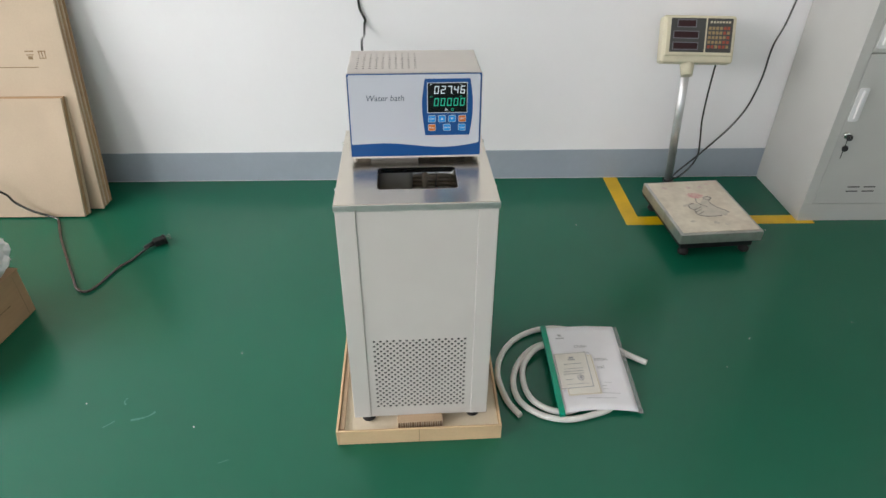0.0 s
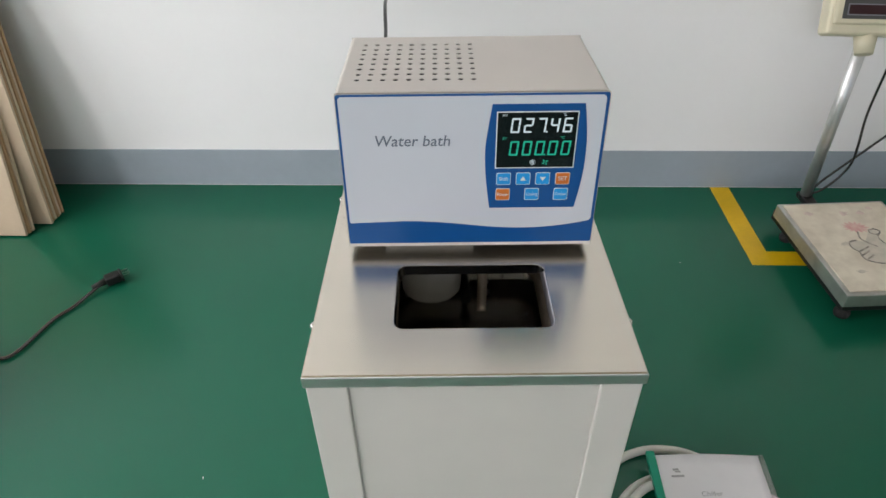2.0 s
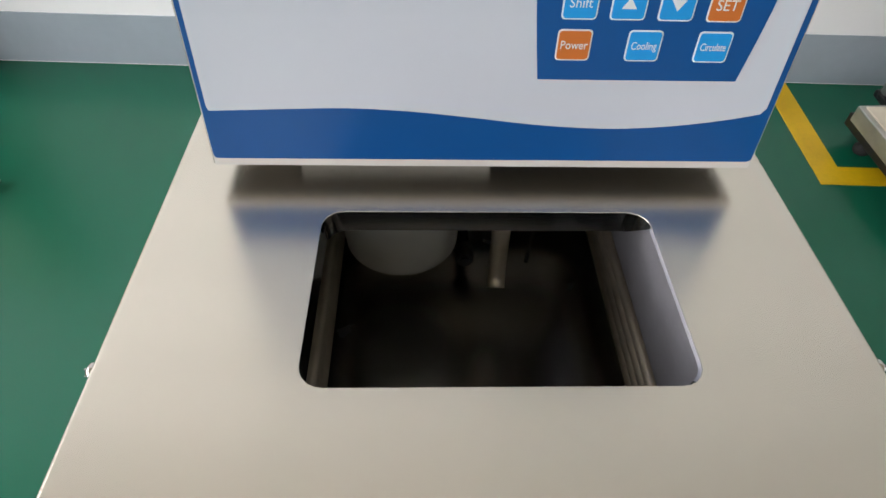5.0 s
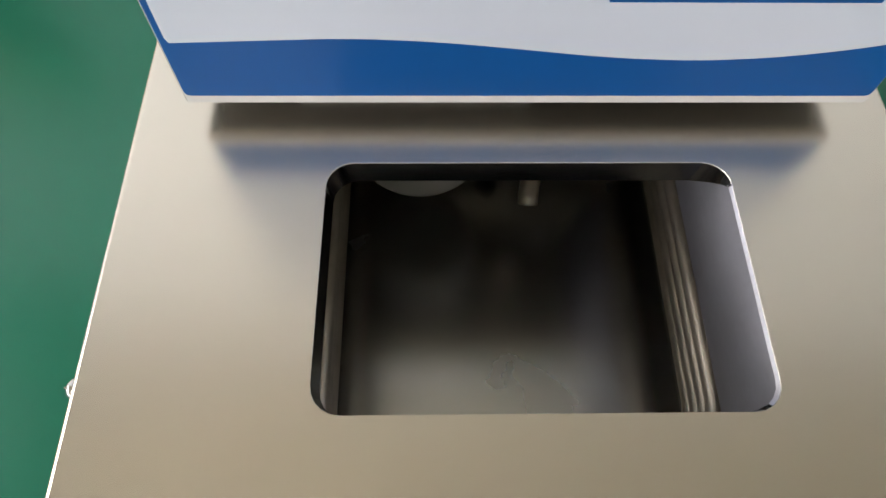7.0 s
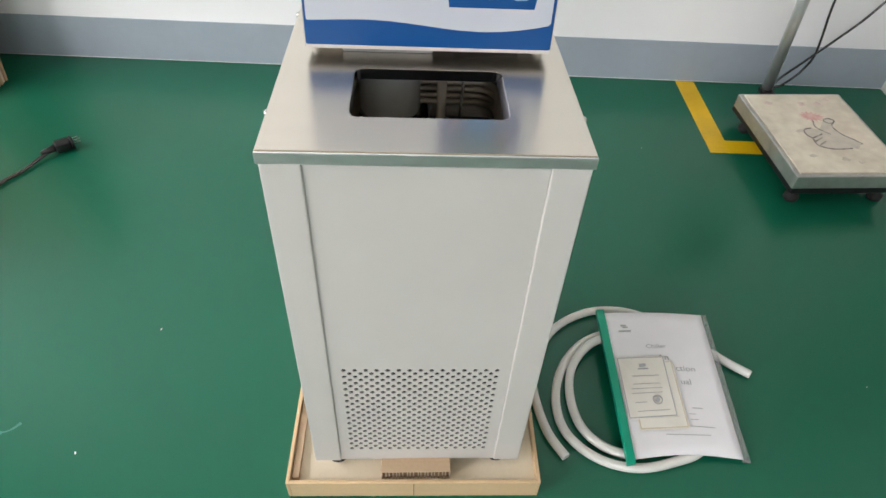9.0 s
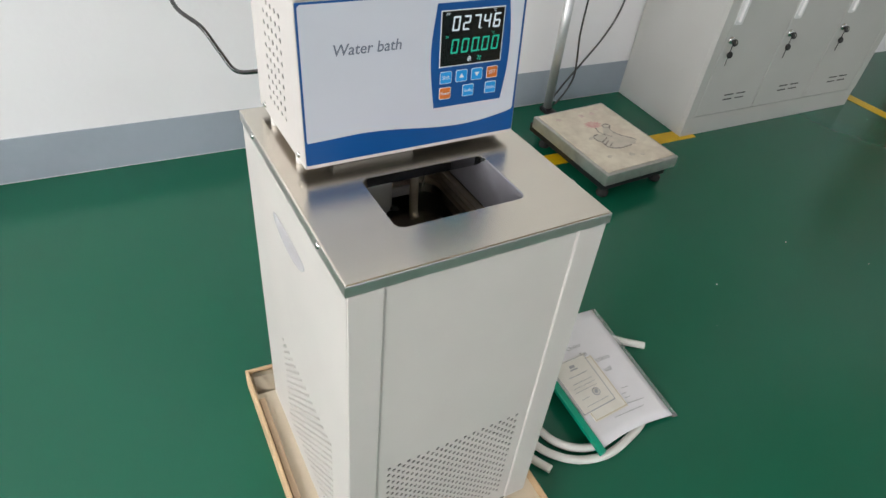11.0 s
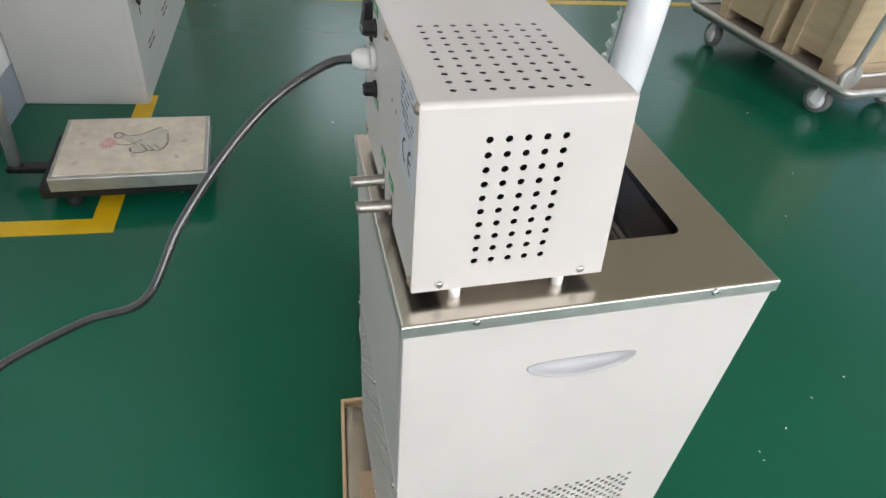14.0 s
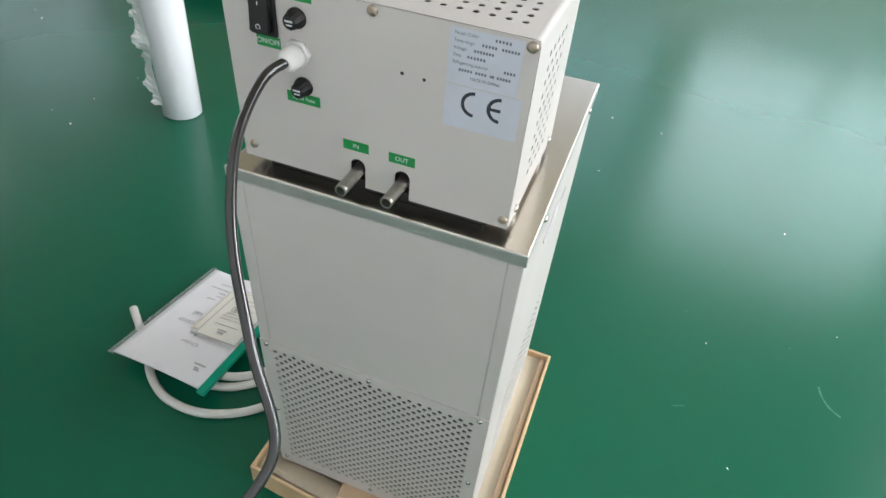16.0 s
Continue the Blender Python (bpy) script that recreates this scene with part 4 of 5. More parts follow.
# mains lead hanging from the gland to the wall
LEAD = [(0.0705, 0.2125, 0.7945), (0.0790, 0.239, 0.786), (0.0730, 0.292, 0.755), (0.046, 0.347, 0.709), (0.004, 0.397, 0.656), (-0.034, 0.437, 0.598), (-0.027, 0.500, 0.570), (-0.042, 0.578, 0.540), (-0.077, 0.627, 0.525),
        (-0.097, 0.666, 0.552), (-0.118, 0.711, 0.587), (-0.150, 0.777, 0.607), (-0.154, 0.861, 0.641), (-0.159, 0.957, 0.678)]
# then up along the wall
LEAD += [tuple(LEVEL @ Vector(p)) for p in ((-0.200, 1.080, 0.628), (-0.203, 1.147, 0.650), (-0.200, 1.149, 0.668), (-0.216, 1.149, 0.705), (-0.220, 1.149, 0.76), (-0.228, 1.149, 1.0), (-0.225, 1.149, 1.5))]
part("mains_lead", sweep(bmesh.new(), spline(LEAD, 8), 0.0045, 12), CABLE, bath, "black mains lead hanging to the wall")

# ---------- tray under the bath ----------
tray = empty("cardboard_tray", pose(-0.004, 0.006, 0, 0, 0, 2.0))
tagged(tray, "shallow open cardboard tray lying on the green floor", "cardboard tray")
QX0, QX1, QY0, QY1, QH = -0.202, 0.204, -0.216, 0.246, 0.049
part("tray_floor", solid(QX0 + 0.006, QX1 - 0.006, QY0 + 0.006, QY1 - 0.006, 0.001, 0.0340), BOARD_LINER, tray, "padded pale board floor of the tray")
for nm, b in (("tray_side", (QX0, QX0 + 0.006, QY0, QY1)), ("tray_side", (QX1 - 0.006, QX1, QY0, QY1)), ("tray_end", (QX0 + 0.006, QX1 - 0.006, QY0, QY0 + 0.006)), ("tray_end", (QX0 + 0.006, QX1 - 0.006, QY1 - 0.006, QY1))):
    part(nm, solid(*b, 0.001, QH, bevel=0.0012), TRAY, tray)
for y, s in ((QY0, -1), (QY1, 1)):
    part("joint_seam", solid(0.0, 0.0012, min(y, y + s * 0.0006), max(y, y + s * 0.0006), 0.004, QH - 0.002), BOARD_CUT, tray)


# the rear flap is folded in and bulges; a loose strip of board lies along one side
bm = bmesh.new()
grid = []
for i in range(9):
    x = QX0 + 0.010 + (QX1 - QX0 - 0.030) * i / 8
    row = []
    for k in range(9):
        f = k / 8
        row.append(bm.verts.new((x, QY1 - 0.0066 - 0.046 * f, 0.0445 + 0.0055 * math.sin(math.pi * f ** 0.8) - 0.0100 * f * f - 0.0012 * math.sin(i * 1.3 + f))))
    grid.append(row)
for a, b in zip(grid, grid[1:]):
    for k in range(8):
        bm.faces.new((a[k], a[k + 1], b[k + 1], b[k])).smooth = True
bmesh.ops.solidify(bm, geom=bm.faces[:], thickness=0.003)
part("inner_flap", bm, BOARD_LINER, tray, "pale board flap folded in and bulging")
part("board_strip", solid(QX0 + 0.0075, QX0 + 0.019, QY0 + 0.012, QY1 - 0.07, 0.0342, 0.0440, bevel=0.0008), BOARD_MID, tray, "tan board strip lying along the side")
# the tray is pulled askew towards the wall
for ob in tray.children:
    for v in ob.data.vertices:
        v.co.y += (v.co.y - QY0) / (QY1 - QY0) * (0.007 - 0.075 * v.co.x)


rnd_comb = random.Random(3)


def honeycomb(name, x0, x1, y0, y1, z0, z1, label):
    e = empty(name, pose(0, 0, 0, 0, 0, TURN))
    tagged(e, label, "packing block", group="packing blocks in the tray")
    part("facing", solid(x0, x1, y0, y1, z1 - 0.003, z1, bevel=0.001), BOARD_MID, e)
    part("core", solid(x0 + 0.002, x1 - 0.002, y0 + 0.004, y1 - 0.002, z0, z1 - 0.003), BOARD_CUT, e, "shaded inside of the comb")
    bm = bmesh.new()
    n = 20
    for i in range(n):
        x = x0 + 0.002 + (x1 - x0 - 0.004) * i / (n - 1)
        sx = rnd_comb.uniform(-0.0012, 0.0012)
        block(bm, x - 0.0010 + sx, x + 0.0010 + sx, y0 + 0.0005, y0 + 0.006, z0, z1 - 0.003)
    part("comb", bm, BOARD_PALE, e, "open corrugated comb of brown board")
    return e


honeycomb("packing_block", -0.058, 0.053, -0.196, -0.06, 0.0343, 0.0605, "block of corrugated honeycomb board under the bath")
honeycomb("packing_block", -0.03, 0.05, 0.10, 0.236, 0.0343, 0.0475, "block of corrugated honeycomb board under the rear edge")

# ---------- hose and manual ----------
hose = empty("silicone_hose", pose(-0.006, 0, 0, 0, 0, TURN))
tagged(hose, "coiled translucent white silicone hose lying on the floor", "hose")
H1 = [(0.262, -0.150, 0.0086), (0.238, -0.105, 0.0086), (0.226, -0.05, 0.0086), (0.224, 0.0, 0.0086), (0.240, 0.06, 0.0086), (0.278, 0.118, 0.0086), (0.33, 0.155, 0.0086), (0.39, 0.172, 0.0086), (0.46, 0.162, 0.0086),
      (0.525, 0.115, 0.0086), (0.555, 0.04, 0.0086), (0.55, -0.05, 0.0086), (0.51, -0.135, 0.0086), (0.442, -0.163, 0.0086), (0.375, -0.171, 0.0086), (0.312, -0.150, 0.0086), (0.268, -0.10, 0.0086), (0.263, -0.03, 0.0086), (0.292, 0.042, 0.0086),
      (0.345, 0.095, 0.0086), (0.41, 0.112, 0.0086), (0.47, 0.09, 0.0086), (0.50, 0.02, 0.0086), (0.49, -0.06, 0.0086), (0.45, -0.118, 0.0086), (0.39, -0.146, 0.0086), (0.338, -0.135, 0.0086), (0.300, -0.095, 0.0086), (0.290, -0.03, 0.0086),
      (0.306, 0.034, 0.012), (0.355, 0.083, 0.020), (0.425, 0.094, 0.022), (0.50, 0.085, 0.024), (0.555, 0.075, 0.022), (0.59, 0.058, 0.012), (0.620, 0.036, 0.0086), (0.650, 0.013, 0.0086)]
part("tube", sweep(bmesh.new(), spline(H1, 8), 0.0082, 12, bore=0.65), HOSE, hose)

manual = empty("instruction_manual")
tagged(manual, "white instruction manual with green slide spine lying on hose", "booklet")
A, B_, C_, D_ = Vector((0.361, 0.162, 0.036)), Vector((0.577, 0.165, 0.037)), Vector((0.579, -0.138, 0.011)), Vector((0.365, -0.153, 0.027))


def sheet_at(u, v, d):
    """u across from the spine, v down from the head, 0 to 1; the leaf sags a little."""
    p = A.lerp(B_, u).lerp(D_.lerp(C_, u), v)
    p.z += 0.006 * math.sin(math.pi * u) * (1 - 0.4 * v) - 0.006 * v * v * u * (1 - u) * 2 + d
    p.y += 0.010 * v * math.sin(math.pi * u)
    return p


def leaf(u0, u1, v0, v1, d0, d1, n=14):
    bm = bmesh.new()
    g = [[[bm.verts.new(sheet_at(u0 + (u1 - u0) * i / n, v0 + (v1 - v0) * j / n, d)) for j in range(n + 1)] for i in range(n + 1)] for d in (d0, d1)]
    for i in range(n):
        for j in range(n):
            bm.faces.new((g[1][i][j], g[1][i + 1][j], g[1][i + 1][j + 1], g[1][i][j + 1])).smooth = True
            bm.faces.new((g[0][i][j], g[0][i][j + 1], g[0][i + 1][j + 1], g[0][i + 1][j])).smooth = True
    for k in range(n):
        for q in ((0, k, 0, k + 1), (n, k, n, k + 1), (k, 0, k + 1, 0), (k, n, k + 1, n)):
            bm.faces.new((g[0][q[0]][q[1]], g[0][q[2]][q[3]], g[1][q[2]][q[3]], g[1][q[0]][q[1]]))
    return bm


part("paper_block", leaf(0.02, 0.965, 0.008, 0.985, -0.0030, 0.0), PAPER, manual)
part("clear_cover", leaf(0.955, 1.022, -0.004, 1.0, -0.0026, -0.0020), FILM, manual, "projecting edge of the clear plastic cover")
part("spine", leaf(-0.02, 0.05, -0.015, 1.012, -0.005, 0.0035, 10), BINDER, manual, "green plastic slide spine")


def printed(name, rows, mat, d=0.0008, parent=manual, label=""):
    return part(name, bars(rows, sheet_at, d - 0.0006, d), mat, parent, label)


def print_word(word, u, v, size, mat, d=0.0011):
    p, q, w = sheet_at(u, v, d), sheet_at(u + 0.02, v, d), sheet_at(u, v - 0.02, d)
    x = (q - p).normalized()
    z = x.cross((w - p)).normalized()
    lettering("printed_word", word, size, Matrix.Translation(p) @ Matrix((x, z.cross(x), z)).transposed().to_4x4(), mat, manual, 0.0001, align="LEFT", xscale=1.12)


printed("emblem", [(0.175, 0.225, 0.105, 0.117), (0.19, 0.235, 0.12, 0.130), (0.15, 0.26, 0.148, 0.160)], INK_SOFT)
print_word("Chiller", 0.36, 0.275, 0.0128, INK_SOFT)
print_word("An", 0.445, 0.355, 0.0165, INK_SOFT)
print_word("ction", 0.58, 0.432, 0.0170, INK_SOFT)
print_word("ual", 0.595, 0.525, 0.0165, INK_SOFT)
printed("small_print", [(0.64, 0.73, 0.695, 0.698), (0.60, 0.66, 0.735, 0.738), (0.60, 0.67, 0.77, 0.773), (0.58, 0.80, 0.812, 0.815), (0.36, 0.74, 0.862, 0.865)], INK_SOFT)
cert = empty("certificate_card")
tagged(cert, "two cream certificate cards with gold borders lying on the manual", "card")


def card(name, u0, u1, v0, v1, lean, d, mat):
    out = []
    for a, b in ((u0, v0), (u1, v0), (u1, v1), (u0, v1)):
        out.append((a + lean * (b - v0), b))
    bm = bmesh.new()
    return part(name, slab(bm, out, sheet_at, d - 0.0008, d), mat, cert)


card("rear_card", 0.13, 0.56, 0.385, 0.835, 0.02, 0.0042, CREAM_CARD)
card("rear_card_border", 0.138, 0.552, 0.391, 0.829, 0.02, 0.0045, GOLD)
card("rear_card_inner", 0.148, 0.542, 0.397, 0.822, 0.02, 0.0048, CREAM_CARD)
card("front_card", 0.062, 0.49, 0.355, 0.765, 0.0, 0.0056, CREAM_CARD)
card("front_card_border", 0.068, 0.484, 0.360, 0.760, 0.0, 0.0059, INK_SOFT)
card("front_card_inner", 0.078, 0.474, 0.366, 0.753, 0.0, 0.0062, CREAM_CARD)
printed("card_print", [(0.17, 0.40, 0.490, 0.494), (0.165, 0.40, 0.545, 0.5475), (0.14, 0.41, 0.575, 0.5775), (0.135, 0.40, 0.605, 0.6075), (0.15, 0.25, 0.665, 0.668), (0.15, 0.43, 0.720, 0.723), (0.25, 0.31, 0.410, 0.430), (0.235, 0.325, 0.440, 0.449)], INK_SOFT, 0.0066, cert)
bm = bmesh.new()
for i in range(20):
    a0, a1 = 2 * math.pi * i / 20, 2 * math.pi * (i + 1) / 20
    slab(bm, [(0.345 + rr * math.cos(a), 0.655 + 0.72 * rr * math.sin(a)) for rr, a in ((0.036, a0), (0.043, a0), (0.043, a1), (0.036, a1))], sheet_at, 0.0060, 0.0066)
slab(bm, [(0.345 + 0.02 * math.cos(2 * math.pi * i / 12), 0.655 + 0.0144 * math.sin(2 * math.pi * i / 12)) for i in range(12)], sheet_at, 0.0060, 0.0065)
part("round_seal", bm, INK_SOFT, cert, "round grey printed seal")

# ---------- platform scale ----------
scale = empty("platform_scale")
tagged(scale, "platform scale with soiled cream mat, chrome column and cream indicator head", "scale")
SM, SX, SY, PZ = Matrix.Translation((1.026, 0.744, 0)) @ Matrix.Rotation(radians(4), 4, "Z"), 0.1475, 0.185, 0.1035
part("platter", solid(-SX, SX, -SY, SY, PZ - 0.041, PZ - 0.002, bevel=0.003, m=SM), PLAT_SIDE, scale, "worn steel platter with folded edges")
mat_ = part("mat", solid(-SX + 0.011, SX - 0.011, -SY + 0.011, SY - 0.011, PZ - 0.002, PZ + 0.0015, bevel=0.001, m=SM), PLAT_TOP, scale, "soiled cream mat with a worn print")


def on_mat(u, v, d):
    return Vector((0.866 + 0.316 * u, 0.541 + 0.415 * v, PZ + 0.0015 + d))


def stroke(pts, w, mat, parent, name):
    bm = bmesh.new()
    line = spline([(u, v, 0) for u, v in pts], 5)
    for p, q in zip(line, line[1:]):
        d = (q - p)
        n = Vector((-d.y, d.x, 0)).normalized() * w
        slab(bm, [((p - n).x, (p - n).y), ((q - n).x, (q - n).y), ((q + n).x, (q + n).y), ((p + n).x, (p + n).y)], on_mat, -0.0003, 0.0003)
    return part(name, bm, mat, parent)


# a fist with a pointing thumb, worn thin, beside a red burst
hand_fill = [(0.645, 0.630), (0.678, 0.605), (0.632, 0.546), (0.662, 0.462), (0.735, 0.402), (0.775, 0.355), (0.667, 0.309), (0.513, 0.297), (0.418, 0.320),
             (0.394, 0.356), (0.394, 0.402), (0.362, 0.437), (0.372, 0.491), (0.439, 0.511), (0.500, 0.500), (0.560, 0.570), (0.598, 0.614)]
part("faded_print", slab(bmesh.new(), hand_fill, on_mat, -0.0003, 0.0002), PRINT_FILL, mat_, "faded grey-green print")
for pts in ([(0.643, 0.634), (0.683, 0.607), (0.631, 0.546), (0.660, 0.462), (0.735, 0.402), (0.781, 0.359)],
            [(0.499, 0.600), (0.481, 0.532), (0.523, 0.485), (0.569, 0.454)],
            [(0.650, 0.633), (0.595, 0.614), (0.606, 0.582), (0.650, 0.575)],
            [(0.667, 0.309), (0.513, 0.295), (0.415, 0.318), (0.391, 0.356), (0.392, 0.402), (0.359, 0.437), (0.370, 0.493), (0.439, 0.513)],
            [(0.489, 0.374), (0.415, 0.330)], [(0.479, 0.413), (0.388, 0.362)], [(0.497, 0.452), (0.392, 0.402)]):
    stroke(pts, 0.0060, PRINT_GREY, mat_, "worn_print")
bm = bmesh.new()
star = []
for i in range(28):
    a, rr = 2 * math.pi * i / 28, (1.0, 0.62)[i % 2]
    star.append((0.512 + 0.112 * rr * math.cos(a), 0.648 + 0.060 * rr * math.sin(a)))
slab(bm, star, on_mat, -0.0003, 0.00025)
part("worn_star_print", bm, PRINT_RED, mat_)
rnd_mat = random.Random(11)
for u, v, ru, rv, ink in ((0.345, 0.474, 0.055, 0.030, SMUDGE), (0.645, 0.805, 0.040, 0.026, SMUDGE_RED), (0.500, 0.800, 0.048, 0.030, SMUDGE_RED), (0.205, 0.792, 0.050, 0.022, SMUDGE_RED),
                          (0.750, 0.860, 0.030, 0.020, SMUDGE_RED), (0.548, 0.197, 0.040, 0.024, SMUDGE), (0.660, 0.172, 0.040, 0.016, SMUDGE), (0.690, 0.335, 0.055, 0.040, SMUDGE), (0.30, 0.22, 0.045, 0.018, SMUDGE)):
    blot = [(u + ru * rnd_mat.uniform(0.5, 1.1) * math.cos(radians(24 * k)), v + rv * rnd_mat.uniform(0.5, 1.1) * math.sin(radians(24 * k))) for k in range(15)]
    part("worn_smudge", slab(bmesh.new(), blot, on_mat, -0.0003, 0.00015), ink, mat_)
part("frame_beam", solid(-SX + 0.018, SX - 0.018, -SY + 0.018, SY + 0.03, PZ - 0.072, PZ - 0.041, bevel=0.002, m=SM), BLACK, scale)
for x in (-SX + 0.040, SX - 0.032):
    for y in (-SY + 0.036, SY - 0.035):
        bm = lathe(bmesh.new(), [(0.016, 0.001), (0.0185, 0.006), (0.0185, 0.015), (0.011, 0.021), (0.010, PZ - 0.042)], SM @ Matrix.Translation((x, y, 0)), 16)
        part("foot", bm, RUBBER, scale, "black rubber levelling foot")
part("column_bracket", solid(0.995, 1.030, 0.945, 1.062, 0.033, 0.050, bevel=0.003), BLACK, scale)
COL = Vector((1.012, 1.042, 0.04)), Vector((0.961, 0.990, 0.537))
part("column", rod(bmesh.new(), COL[0], COL[1], 0.0155, seg=24), CHROME, scale, "chrome column tube")
part("column_sleeve", rod(bmesh.new(), COL[0], COL[0].lerp(COL[1], 0.03), 0.018, seg=20), BLACK, scale)
head_m = Matrix.Translation((0.984, 1.000, 0.624)) @ Matrix.Rotation(radians(-5), 4, "Z") @ Matrix.Rotation(radians(-24), 4, "X") @ Matrix.Scale(0.94, 4)


def head(bm):
    for v in bm.verts:
        v.co = head_m @ v.co
    return bm


hb = bmesh.new()
block(hb, -0.134, 0.134, -0.012, 0.05, -0.080, 0.092, 0.012, 3)
block(hb, -0.126, 0.126, -0.022, -0.008, -0.055, 0.086, 0.006, 2)
head_part = part("indicator_head", head(hb), SCALE_CREAM, scale, "aged cream plastic indicator head")
part("head_neck", head(rod(bmesh.new(), (-0.025, 0.01, -0.125), (-0.025, 0.02, -0.07), 0.021, 0.028)), SCALE_CREAM, head_part)


def hface(u, v, d):
    return head_m @ Vector((u, -0.022 - d, v))


part("display_overlay", slab(bmesh.new(), [(-0.108, -0.042), (0.018, -0.042), (0.018, 0.079), (-0.108, 0.079)], hface, -0.001, 0.0008), SCALE_GREY, head_part)
part("keypad_overlay", slab(bmesh.new(), [(0.024, -0.042), (0.116, -0.042), (0.116, 0.079), (0.024, 0.079)], hface, -0.001, 0.0008), SCALE_GREY, head_part)
for k, v in enumerate((0.060, 0.020, -0.020)):
    ext = 0.012 if k == 0 else 0.0
    part("window_border", slab(bmesh.new(), [(-0.098 + ext, v - 0.014), (-0.004 - ext, v - 0.014), (-0.004 - ext, v + 0.014), (-0.098 + ext, v + 0.014)], hface, 0.0008, 0.0012), DIM_PRINT, head_part)
    part("display_window", slab(bmesh.new(), [(-0.095 + ext, v - 0.011), (-0.007 - ext, v - 0.011), (-0.007 - ext, v + 0.011), (-0.095 + ext, v + 0.011)], hface, 0.0012, 0.0016), RED_WINDOW, head_part, "dark red display window, off")
part("heading_print", bars([(0.034 + 0.011 * i, 0.041 + 0.011 * i, 0.062, 0.069) for i in range(7)], hface, 0.0008, 0.0012), SCALE_CREAM, head_part)
for i in range(6):
    for j in range(5):
        u, v = 0.034 + 0.0135 * i, 0.044 - 0.0165 * j
        mat = RED_KEY if (i > 3 or j == 4) and (i + j) % 3 else YELLOW_KEY
        part("key", slab(bmesh.new(), [(u - 0.005, v - 0.0055), (u + 0.005, v - 0.0055), (u + 0.005, v + 0.0055), (u - 0.005, v + 0.0055)], hface, 0.0008, 0.0015), mat, head_part)
lead = [(1.078, 1.02, 0.548), (1.090, 1.045, 0.520), (1.096, 1.06, 0.473), (1.098, 1.065, 0.387), (1.104, 1.07, 0.292), (1.117, 1.07, 0.205), (1.122, 1.07, 0.144), (1.104, 1.07, 0.093), (1.064, 1.06, 0.056), (1.035, 1.05, 0.05)]
part("signal_lead", sweep(bmesh.new(), spline(lead, 6), 0.0034, 8), CABLE, scale, "black signal lead")
lead2 = [(1.030, 1.05, 0.058), (1.062, 1.08, 0.069), (1.122, 1.105, 0.108), (1.190, 1.118, 0.172), (1.252, 1.122, 0.246), (1.298, 1.124, 0.332), (1.322, 1.126, 0.446), (1.328, 1.128, 0.562), (1.352, 1.130, 0.645), (1.368, 1.133, 0.735), (1.392, 1.138, 0.86), (1.40, 1.142, 1.2)]
part("power_lead", sweep(bmesh.new(), spline(lead2, 6), 0.0036, 8), CABLE, scale, "black power lead rising along the wall")

# ---------- steel cabinet ----------
KX0, KX1, KY0, KY1, KZ = 1.437, 2.36, 0.790, 1.151, 1.85
locker = empty("steel_cabinet")
tagged(locker, "grey painted steel filing cabinet with locked doors, standing against the wall", "cabinet")
part("carcass", solid(KX0, KX1, KY0 + 0.018, KY1, 0.001, KZ, bevel=0.002), LOCKER, locker)
part("plinth", solid(KX0 + 0.001, KX1 - 0.001, KY0 + 0.002, KY0 + 0.018, 0.001, 0.074), LOCKER, locker)
part("stile", solid(KX0, KX0 + 0.036, KY0, KY0 + 0.018, 0.076, KZ), LOCKER, locker)
part("stile", solid(KX1 - 0.036, KX1, KY0, KY0 + 0.018, 0.076, KZ), LOCKER, locker)
CW = (KX1 - KX0 - 0.072) / 3
